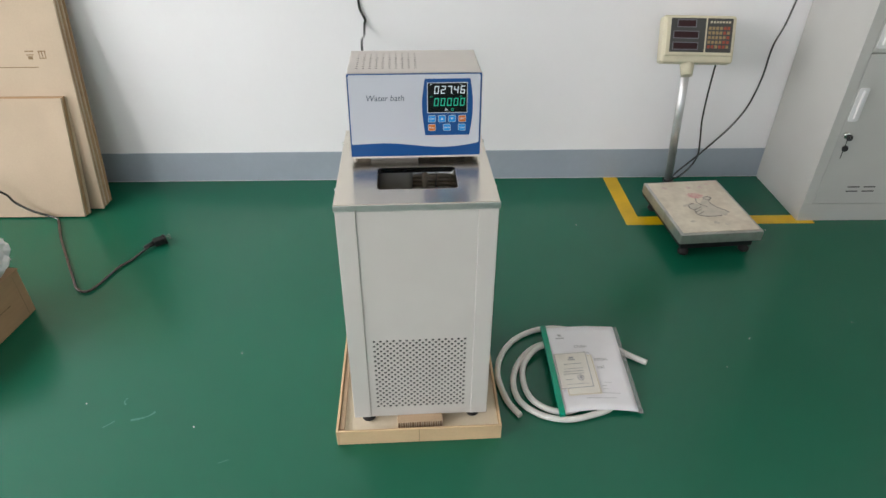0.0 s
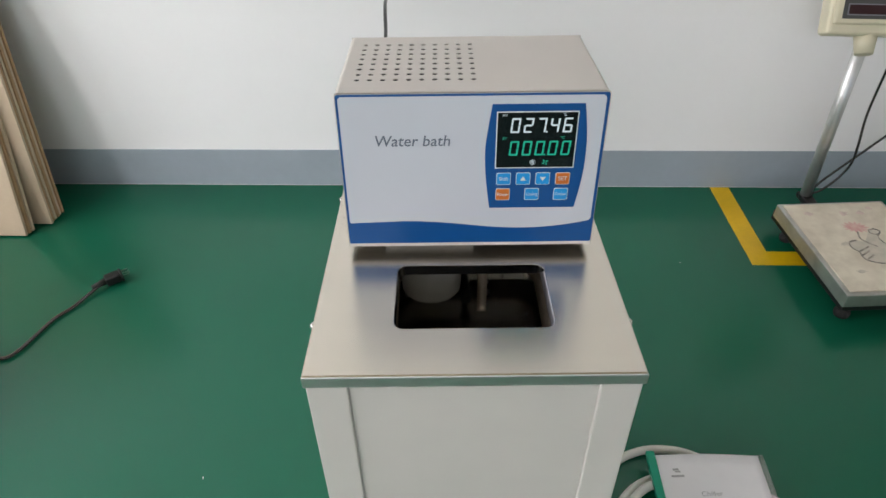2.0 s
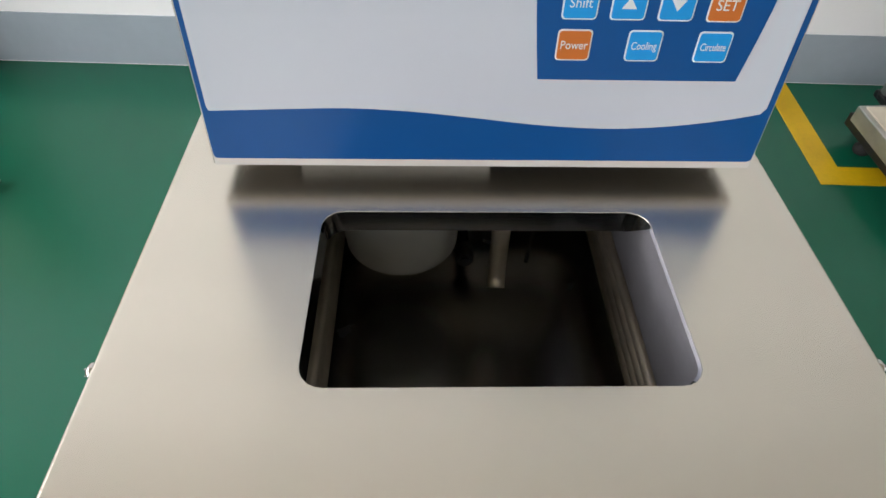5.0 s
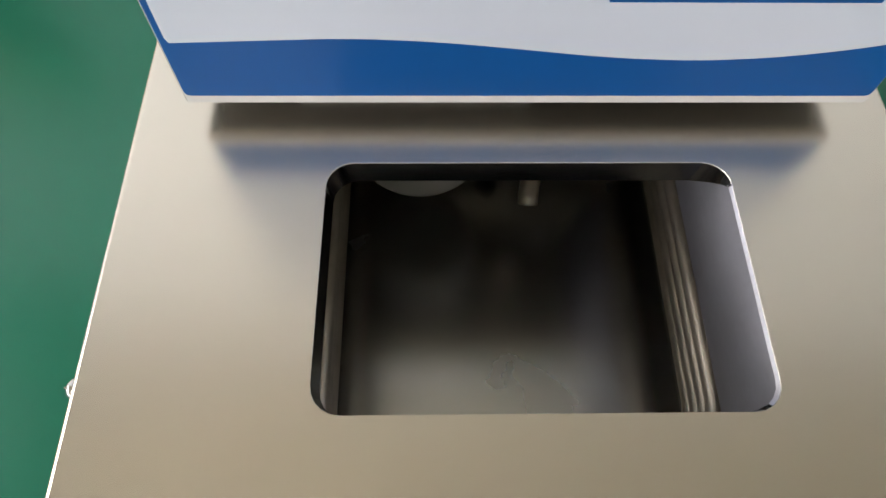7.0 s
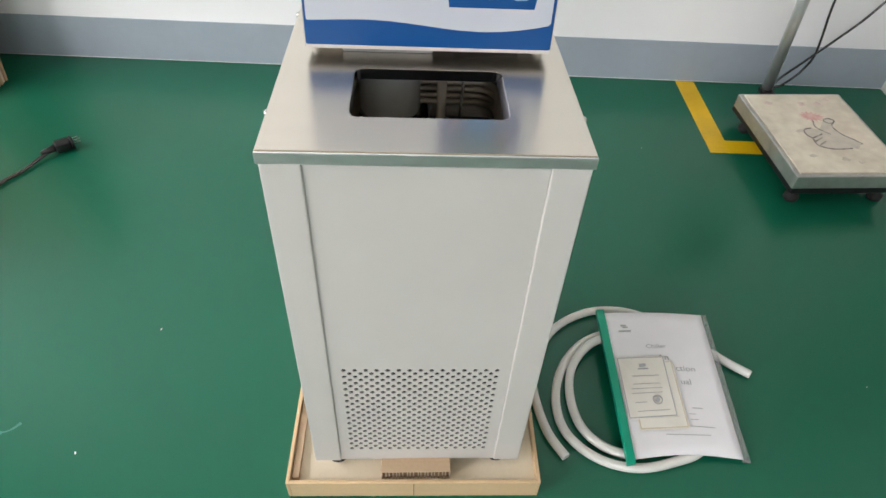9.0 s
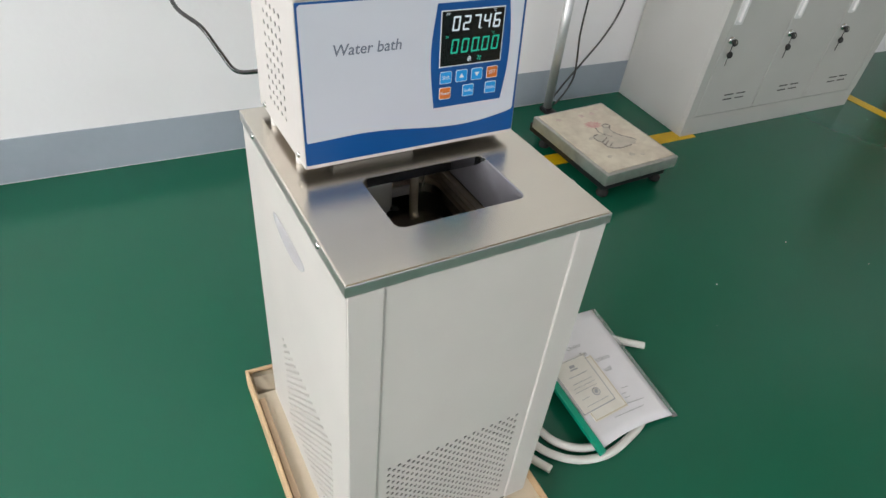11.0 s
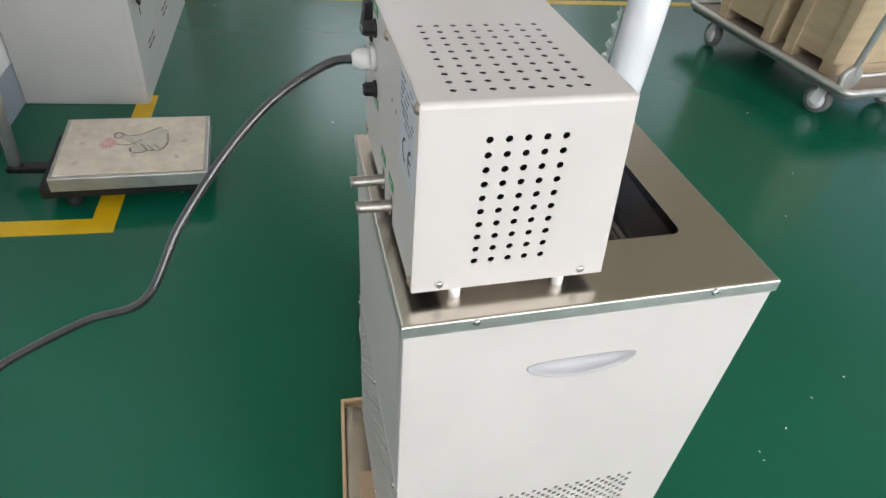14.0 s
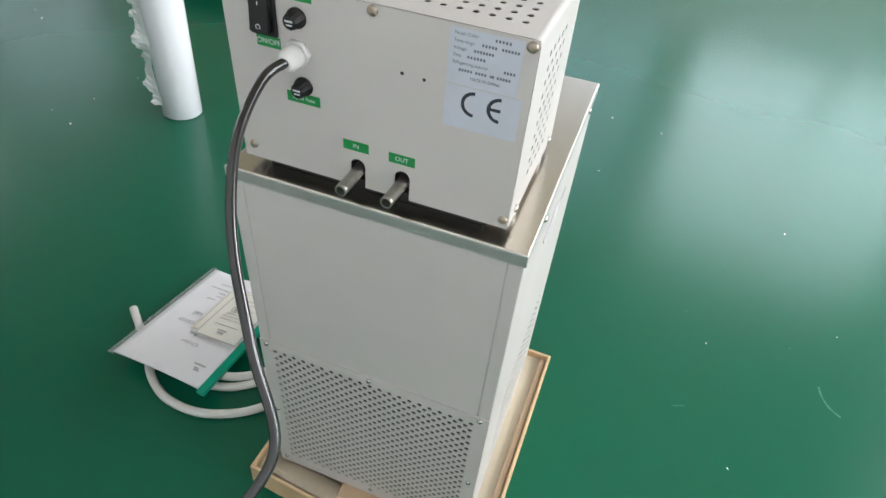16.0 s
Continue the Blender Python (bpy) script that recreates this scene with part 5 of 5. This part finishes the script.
for z0, z1 in ((0.077, 0.641), (0.646, 1.80)):
    for col in range(3):
        x0 = KX0 + 0.036 + CW * col + 0.0015
        x1 = x0 + CW - 0.003
        door = part("door", solid(x0, x1, KY0, KY0 + 0.016, z0, z1, bevel=0.0015), LOCKER, locker, "grey steel cabinet door")
        hx = x0 + 0.024
        zz = 0.468 if z0 < 0.5 else 0.72
        bm = slab(bmesh.new(), rounded(hx - 0.018, hx + 0.018, zz - 0.06, zz + 0.06, 0.008, 3), lambda u, v, d: Vector((u, KY0 - d, v)), -0.001, 0.003)
        slab(bm, rounded(hx - 0.004, hx + 0.004, zz - 0.05, zz + 0.05, 0.003, 2), lambda u, v, d: Vector((u, KY0 - d, v)), 0.003, 0.012)
        part("handle", bm, PVC, door, "white moulded pull handle")
        lz = 0.357 if z0 < 0.5 else 0.85
        m = Matrix.Translation((hx, KY0, lz)) @ Vector((0, -1, 0)).to_track_quat("Z", "Y").to_matrix().to_4x4()
        bm = lathe(bmesh.new(), [(0.013, -0.001), (0.013, 0.004), (0.010, 0.008), (0.0005, 0.009)], m, 14)
        block(bm, -0.001, 0.001, -0.004, 0.004, 0.008, 0.026, m=m)
        part("lock", bm, BRIGHT, door, "round steel cabinet lock")
        bm = lathe(bmesh.new(), [(0.010, -0.004), (0.012, 0.0), (0.010, 0.004)], Matrix.Translation((hx + 0.004, KY0 - 0.016, lz - 0.004)) @ Matrix.Rotation(radians(70), 4, "X"), 12)
        lathe(bm, [(0.010, -0.004), (0.012, 0.0), (0.010, 0.004)], Matrix.Translation((hx + 0.004, KY0 - 0.014, lz - 0.046)) @ Matrix.Rotation(radians(75), 4, "X"), 12)
        block(bm, hx - 0.001, hx + 0.001, KY0 - 0.015, KY0 - 0.013, lz - 0.085, lz - 0.01)
        part("hanging_key", bm, BLACK, door, "black hanging key")
        if z0 < 0.5:
            c = x0 + 0.158
            for i in (-1, 1):
                for j in (0, 1):
                    part("vent_slot", solid(c + i * 0.03 - 0.022, c + i * 0.03 + 0.022, KY0 - 0.0012, KY0 + 0.002, 0.128 + 0.018 * j, 0.132 + 0.018 * j), LOCKER_DARK, door)

# ---------- beyond the cabinet ----------
redbox = empty("red_cabinet")
tagged(redbox, "faded red painted metal cabinet standing against the wall", "cabinet")
part("cabinet_body", solid(3.45, 4.45, 1.01, 1.151, 0.001, 1.3, bevel=0.004), FADED_RED, redbox)
part("plinth", solid(3.44, 4.46, 1.002, 1.151, 0.001, 0.05, bevel=0.003), DOORWOOD, redbox)
dd = empty("door_1")
tagged(dd, "dark painted double door in the white wall", "door", kind="structure")
for x0, x1 in ((4.60, 5.45), (5.455, 6.30)):
    part("door_leaf", solid(x0, x1, WALL_Y - 0.03, WALL_Y - 0.002, 0.005, 2.1, bevel=0.004), DOORWOOD, dd)

# ---------- cartons by the wall ----------
def leaning(name, x0, x1, y0, y1, h, t, sheets, label, spread):
    """Folded cartons standing at y0 and leaning back to y1 at height h."""
    e = empty(name)
    tagged(e, label, "folded cartons")
    ang = math.atan2(y1 - y0, h)
    length = math.hypot(h, y1 - y0)
    for k in range(sheets):
        d0, d1 = t * k / sheets, t * (k + 0.86) / sheets
        off = random.uniform(-0.012, 0.006)
        m = Matrix.Translation((0, y0, 0.002)) @ Matrix.Rotation(-ang, 4, "X")
        bm = solid(x0, x1 + 0.4 * off + spread * k, d0, d1, 0.001 + 0.3 * d1, length - random.uniform(0, 0.012), m=m, bevel=0.0008, seg=1)
        part("carton_sheet", bm, BOARD_PALE if k % 2 == 0 else BOARD, e)
    return e


tall = leaning("folded_cartons", -2.05, -1.262, 0.925, 1.085, 0.86, 0.060, 6, "tall folded brown cartons leaning against the wall", 0.0015)
leaning("folded_cartons", -2.05, -1.305, 0.865, 0.985, 0.445, 0.034, 3, "short folded brown cartons leaning on taller ones", 0.002)
ang = math.atan2(1.085 - 0.925, 0.86)
mm = Matrix.Translation((-0.07, 0.925, 0.002)) @ Matrix.Rotation(-ang, 4, "X")
part("carton_print", bars([(-1.335, -1.305, 0.60, 0.604), (-1.333, -1.307, 0.588, 0.591), (-1.328, -1.312, 0.574, 0.585), (-1.290, -1.262, 0.60, 0.604), (-1.288, -1.264, 0.576, 0.579), (-1.288, -1.285, 0.579, 0.60), (-1.267, -1.264, 0.579, 0.60), (-1.278, -1.275, 0.58, 0.60)],
                          lambda u, v, d: mm @ Vector((u, -d, v)), 0.0, 0.0006), BOARD_CUT, tall.children[0])
part("fold_line", bars([(-1.94, -1.30, 0.545, 0.548)], lambda u, v, d: mm @ Vector((u, -d, v)), 0.0, 0.0005), BOARD_CUT, tall.children[0])

crate = empty("carton")
tagged(crate, "closed brown corrugated carton standing on the floor", "carton")
CM = Matrix.Translation((-1.214, 0.318, 0)) @ Matrix.Rotation(radians(-8), 4, "Z")
part("carton_body", solid(-0.52, 0.0, -0.47, 0.0, 0.001, 0.158, bevel=0.003, m=CM), BOARD, crate)
part("flap", solid(-0.52, 0.002, -0.47, -0.237, 0.1585, 0.162, bevel=0.001, m=CM), BOARD, crate)
part("flap", solid(-0.52, 0.002, -0.233, 0.002, 0.1585, 0.162, bevel=0.001, m=CM), BOARD, crate)
part("fold_line", solid(0.0, 0.0006, -0.0285, -0.027, 0.012, 0.15, m=CM), BOARD_CUT, crate)
part("printed_bar", solid(0.0, 0.0008, -0.13, -0.075, 0.076, 0.080, m=CM), BOARD_CUT, crate)
bm = bmesh.new()
bmesh.ops.create_icosphere(bm, subdivisions=4, radius=1.0)
for v in bm.verts:
    # sharp creases over slack folds, flattened where it lies on the carton
    n = noise.fractal(v.co * 1.7, 1.0, 2.0, 4) * 0.16 + (0.5 - abs(noise.noise(v.co * 3.1))) * 0.22 + (0.5 - abs(noise.noise(v.co * 8.0))) * 0.08
    p = v.co * (0.88 + n)
    spread = 1.12 if p.z < -0.2 else 1.0
    v.co = Vector((-1.335 + p.x * 0.138 * spread, 0.25 + p.y * 0.145 * spread, max(0.1625, 0.228 + p.z * 0.095)))
bag = part("plastic_bag", bm, BAG)
tagged(bag, "crumpled white plastic bag lying on the carton", "plastic bag")

cord = empty("power_cord")
tagged(cord, "black power cord with a plug lying on the floor", "power cord")
pts = [(-0.972, 0.654, 0.014), (-0.987, 0.632, 0.010), (-1.014, 0.572, 0.006), (-1.040, 0.532, 0.006), (-1.056, 0.478, 0.006), (-1.072, 0.423, 0.006), (-1.094, 0.398, 0.006), (-1.128, 0.412, 0.006), (-1.175, 0.480, 0.006), (-1.262, 0.613, 0.006), (-1.332, 0.722, 0.006), (-1.384, 0.815, 0.007),
       (-1.400, 0.838, 0.014), (-1.437, 0.846, 0.026), (-1.475, 0.846, 0.040), (-1.508, 0.846, 0.060), (-1.54, 0.846, 0.088), (-1.56, 0.845, 0.122), (-1.63, 0.83, 0.16), (-1.82, 0.79, 0.17)]
part("cable", sweep(bmesh.new(), spline(pts, 6), 0.0045, 10), CABLE, cord)
pm = Matrix.Translation((-0.950, 0.672, 0.018)) @ Matrix.Rotation(radians(40), 4, "Z")
bm = bmesh.new()
block(bm, -0.02, 0.018, -0.014, 0.014, -0.013, 0.013, 0.005, 2, m=pm)
rod(bm, pm @ Vector((-0.055, 0, -0.004)), pm @ Vector((-0.018, 0, 0)), 0.006, 0.010, 12)
lathe(bm, [(0.018, 0.018), (0.019, 0.021), (0.017, 0.024)], pm @ Matrix.Rotation(radians(90), 4, "Y"), 18)
plug = part("plug", bm, BLACK, cord, "black moulded plug")
for y, z, a in ((0.006, 0.005, 30), (-0.006, 0.005, -30), (0, -0.007, 0)):
    part("pin", solid(0.022, 0.042, y - 0.001, y + 0.001, z - 0.003, z + 0.003, m=pm), BRIGHT, plug)

# ---------- film roll ----------
roll = empty("film_roll", Matrix.Translation((1.128, -0.672, 0)))
tagged(roll, "upright roll of clear stretch film with loose film bits", "film roll")
RR = 0.058
part("film", lathe(bmesh.new(), [(RR - 0.002, 0.002), (RR, 0.004), (RR, 0.25), (RR + 0.0006, 0.30), (RR, 0.545), (RR - 0.002, 0.548), (0.027, 0.548)], None, 40), ROLL, roll, "white wound stretch film")
part("core", lathe(bmesh.new(), [(0.0265, 0.545), (0.0265, 0.556), (0.021, 0.556), (0.021, 0.40), (0.0005, 0.40)], None, 28), BOARD, roll, "brown cardboard core")
rnd = random.Random(5)
bm = bmesh.new()
strip = []
for k in range(64):
    z = 0.05 + 0.42 * k / 63
    a = radians(52 + 14 * noise.noise(Vector((z * 9, 0.3, 0.0))))
    n, side = Vector((math.cos(a), math.sin(a), 0)), Vector((-math.sin(a), math.cos(a), 0))
    flare = 0.012 + 0.045 * abs(noise.noise(Vector((z * 22, 1.7, 0.0)))) + 0.006 * rnd.random()
    row = []
    for f in (0.0, 0.35, 0.7, 1.0):
        row.append(bm.verts.new(n * (RR + 0.0006 + flare * f) + side * (0.030 * (1 - f) + rnd.uniform(-0.006, 0.006) * f) + Vector((0, 0, z + rnd.uniform(-0.005, 0.005) * f))))
    strip.append(row)
for p, q in zip(strip, strip[1:]):
    for k in range(3):
        bm.faces.new((p[k], p[k + 1], q[k + 1], q[k]))
part("loose_film", bm, SCRAP, roll, "torn crinkled film edge")

# ---------- trolley ----------
TM = Matrix.Translation((1.280, -1.682, 0)) @ Matrix.Rotation(radians(9.5), 4, "Z")
cart = empty("flat_trolley")
tagged(cart, "low aluminium platform trolley on rubber castors", "trolley")
bm = solid(0.02, 0.93, -0.53, -0.02, 0.130, 0.146, m=TM, bevel=0.002)
part("deck", bm, DECK, cart, "worn brown trolley deck")
bm = sweep(bmesh.new(), [TM @ Vector((u, v, 0.148)) for u, v in rounded(0.0, 0.95, -0.55, 0.0, 0.035, 5)], 0.014, 12, closed=True)
part("rim", bm, CART, cart, "tubular aluminium trolley rim")
bm = sweep(bmesh.new(), [TM @ Vector((u, v, 0.126)) for u, v in rounded(0.012, 0.938, -0.538, -0.012, 0.03, 5)], 0.010, 10, closed=True)
part("lower_rim", bm, WHEEL, cart, "dark rubber strip under the rim")
for x in (0.140, 0.79):
    for y in (-0.055, -0.455):
        m = TM @ Matrix.Translation((x, y, 0.056)) @ Matrix.Rotation(radians(rnd.uniform(-25, 25)), 4, "Z") @ Matrix.Rotation(radians(90), 4, "X")
        w = part("castor", lathe(bmesh.new(), [(0.026, 0.105), (0.030, 0.108), (0.030, 0.122)], TM @ Matrix.Translation((x, y, 0)), 18), PVC, cart, "castor with white fork and grey rubber tyre")
        for sd in (-1, 1):
            tilt = m @ Matrix.Rotation(radians(14), 4, "Z")
            part("fork_side", solid(-0.020, 0.020, -0.012, 0.056, sd * 0.0225 - 0.0015, sd * 0.0225 + 0.0015, m=tilt, bevel=0.001), PVC, w)
        part("tyre", lathe(bmesh.new(), [(0.038, -0.017), (0.050, -0.017), (0.055, -0.009), (0.055, 0.009), (0.050, 0.017), (0.038, 0.017)], m, 28), WHEEL, w)
        part("hub", lathe(bmesh.new(), [(0.01, -0.0205), (0.037, -0.018), (0.037, 0.018), (0.01, 0.0205)], m, 20), PVC, w)
for y in (-0.045, -0.505):
    hm = TM @ Matrix.Translation((0.055, y, 0.185)) @ Matrix.Rotation(radians(90), 4, "Y")
    part("hinge_plate", lathe(bmesh.new(), [(0.042, -0.012), (0.048, -0.009), (0.048, 0.009), (0.042, 0.012)], hm, 24), CART, cart, "round folding hinge of the handle")
    part("handle_post", rod(bmesh.new(), TM @ Vector((0.055, y, 0.19)), TM @ Vector((0.020, y, 0.88)), 0.0125, seg=16), CART_TUBE, cart)
part("handle_bar", rod(bmesh.new(), TM @ Vector((0.020, -0.505, 0.88)), TM @ Vector((0.020, -0.045, 0.88)), 0.0125, seg=16), CART_TUBE, cart)
part("handle_stay", rod(bmesh.new(), TM @ Vector((0.055, -0.505, 0.190)), TM @ Vector((0.055, -0.045, 0.190)), 0.007, seg=12), CART_TUBE, cart)
for k, (x0, x1, y0, y1, h) in enumerate(((0.15, 0.40, -0.44, -0.06, 0.50), (0.47, 0.80, -0.45, -0.05, 0.56))):
    e = empty("wooden_crate")
    tagged(e, "pale plywood packing crate on the trolley", "crate", group="crates on the trolley")
    part("crate_body", solid(x0, x1, y0, y1, 0.190, 0.19 + h, m=TM, bevel=0.002), PLY, e)
    for a in (0.0, 1.0):
        xx = x0 + (x1 - x0 - 0.05) * a
        part("runner", solid(xx, xx + 0.05, y0, y1 + 0.006, 0.1465, 0.1895, m=TM, bevel=0.002), PLY, e)
        part("batten", solid(xx, xx + 0.05, y1, y1 + 0.012, 0.191, 0.19 + h, m=TM, bevel=0.001), PLY, e)

# ---------- litter on the floor ----------
bm = bmesh.new()
for k in range(46):
    x, y = rnd.uniform(-1.1, 2.4), rnd.uniform(-1.6, 1.1)
    if abs(x) < 0.24 and abs(y) < 0.28:
        continue
    s = rnd.uniform(0.001, 0.0038)
    a = rnd.uniform(0, 6.3)
    d, n = Vector((math.cos(a), math.sin(a), 0)), Vector((-math.sin(a), math.cos(a), 0))
    c = Vector((x, y, 0.0006))
    vs = [bm.verts.new(p) for p in (c - d * s, c + n * s * 0.5 + Vector((0, 0, s * 0.5)), c + d * s, c - n * s * 0.4)]
    bm.faces.new(vs)
for x, y, s in ((0.12, -0.77, 0.0040), (0.165, -0.888, 0.0036), (0.055, -0.66, 0.0040), (0.011, -0.569, 0.0034), (2.12, -1.00, 0.006), (1.343, -0.444, 0.004), (-0.507, -0.466, 0.0024),
                (-0.688, -0.543, 0.0024), (-0.275, -1.414, 0.004), (-0.68, -1.014, 0.0035), (-0.572, -0.154, 0.0035)):
    a = rnd.uniform(0, 6.3)
    d, n, c = Vector((math.cos(a), math.sin(a), 0)), Vector((-math.sin(a), math.cos(a), 0)), Vector((x, y, 0.0006))
    bm.faces.new([bm.verts.new(p) for p in (c - d * s, c + n * s * 0.6 + Vector((0, 0, s * 0.4)), c + d * s, c - n * s * 0.5)])
tagged(part("floor_litter", bm, PAPER), "small white scraps scattered on the green floor", "litter", kind="stuff")
bm = bmesh.new()
for pts, w in (([(-0.779, -0.054), (-0.783, -0.066), (-0.775, -0.077)], 0.0028), ([(-0.742, -0.129), (-0.720, -0.124), (-0.700, -0.116), (-0.688, -0.102)], 0.0042), ([(-0.806, -0.152), (-0.795, -0.144), (-0.782, -0.132)], 0.0022),
               ([(-0.746, -0.454), (-0.753, -0.425), (-0.768, -0.401), (-0.787, -0.388)], 0.0034), ([(-0.457, -0.253), (-0.469, -0.259), (-0.481, -0.264)], 0.0014)):
    line = spline([(x, y, 0.0004) for x, y in pts], 5)
    for k, (p, q) in enumerate(zip(line, line[1:])):
        n = Vector((-(q - p).y, (q - p).x, 0)).normalized() * w * rnd.uniform(0.4, 1.0)
        bm.faces.new([bm.verts.new(c) for c in (p - n, q - n * 0.8, q + n * 0.6, p + n)])
tagged(part("floor_scuff", bm, SCUFF), "pale chalky scuff marks on the green floor", "scuff mark", kind="stuff")
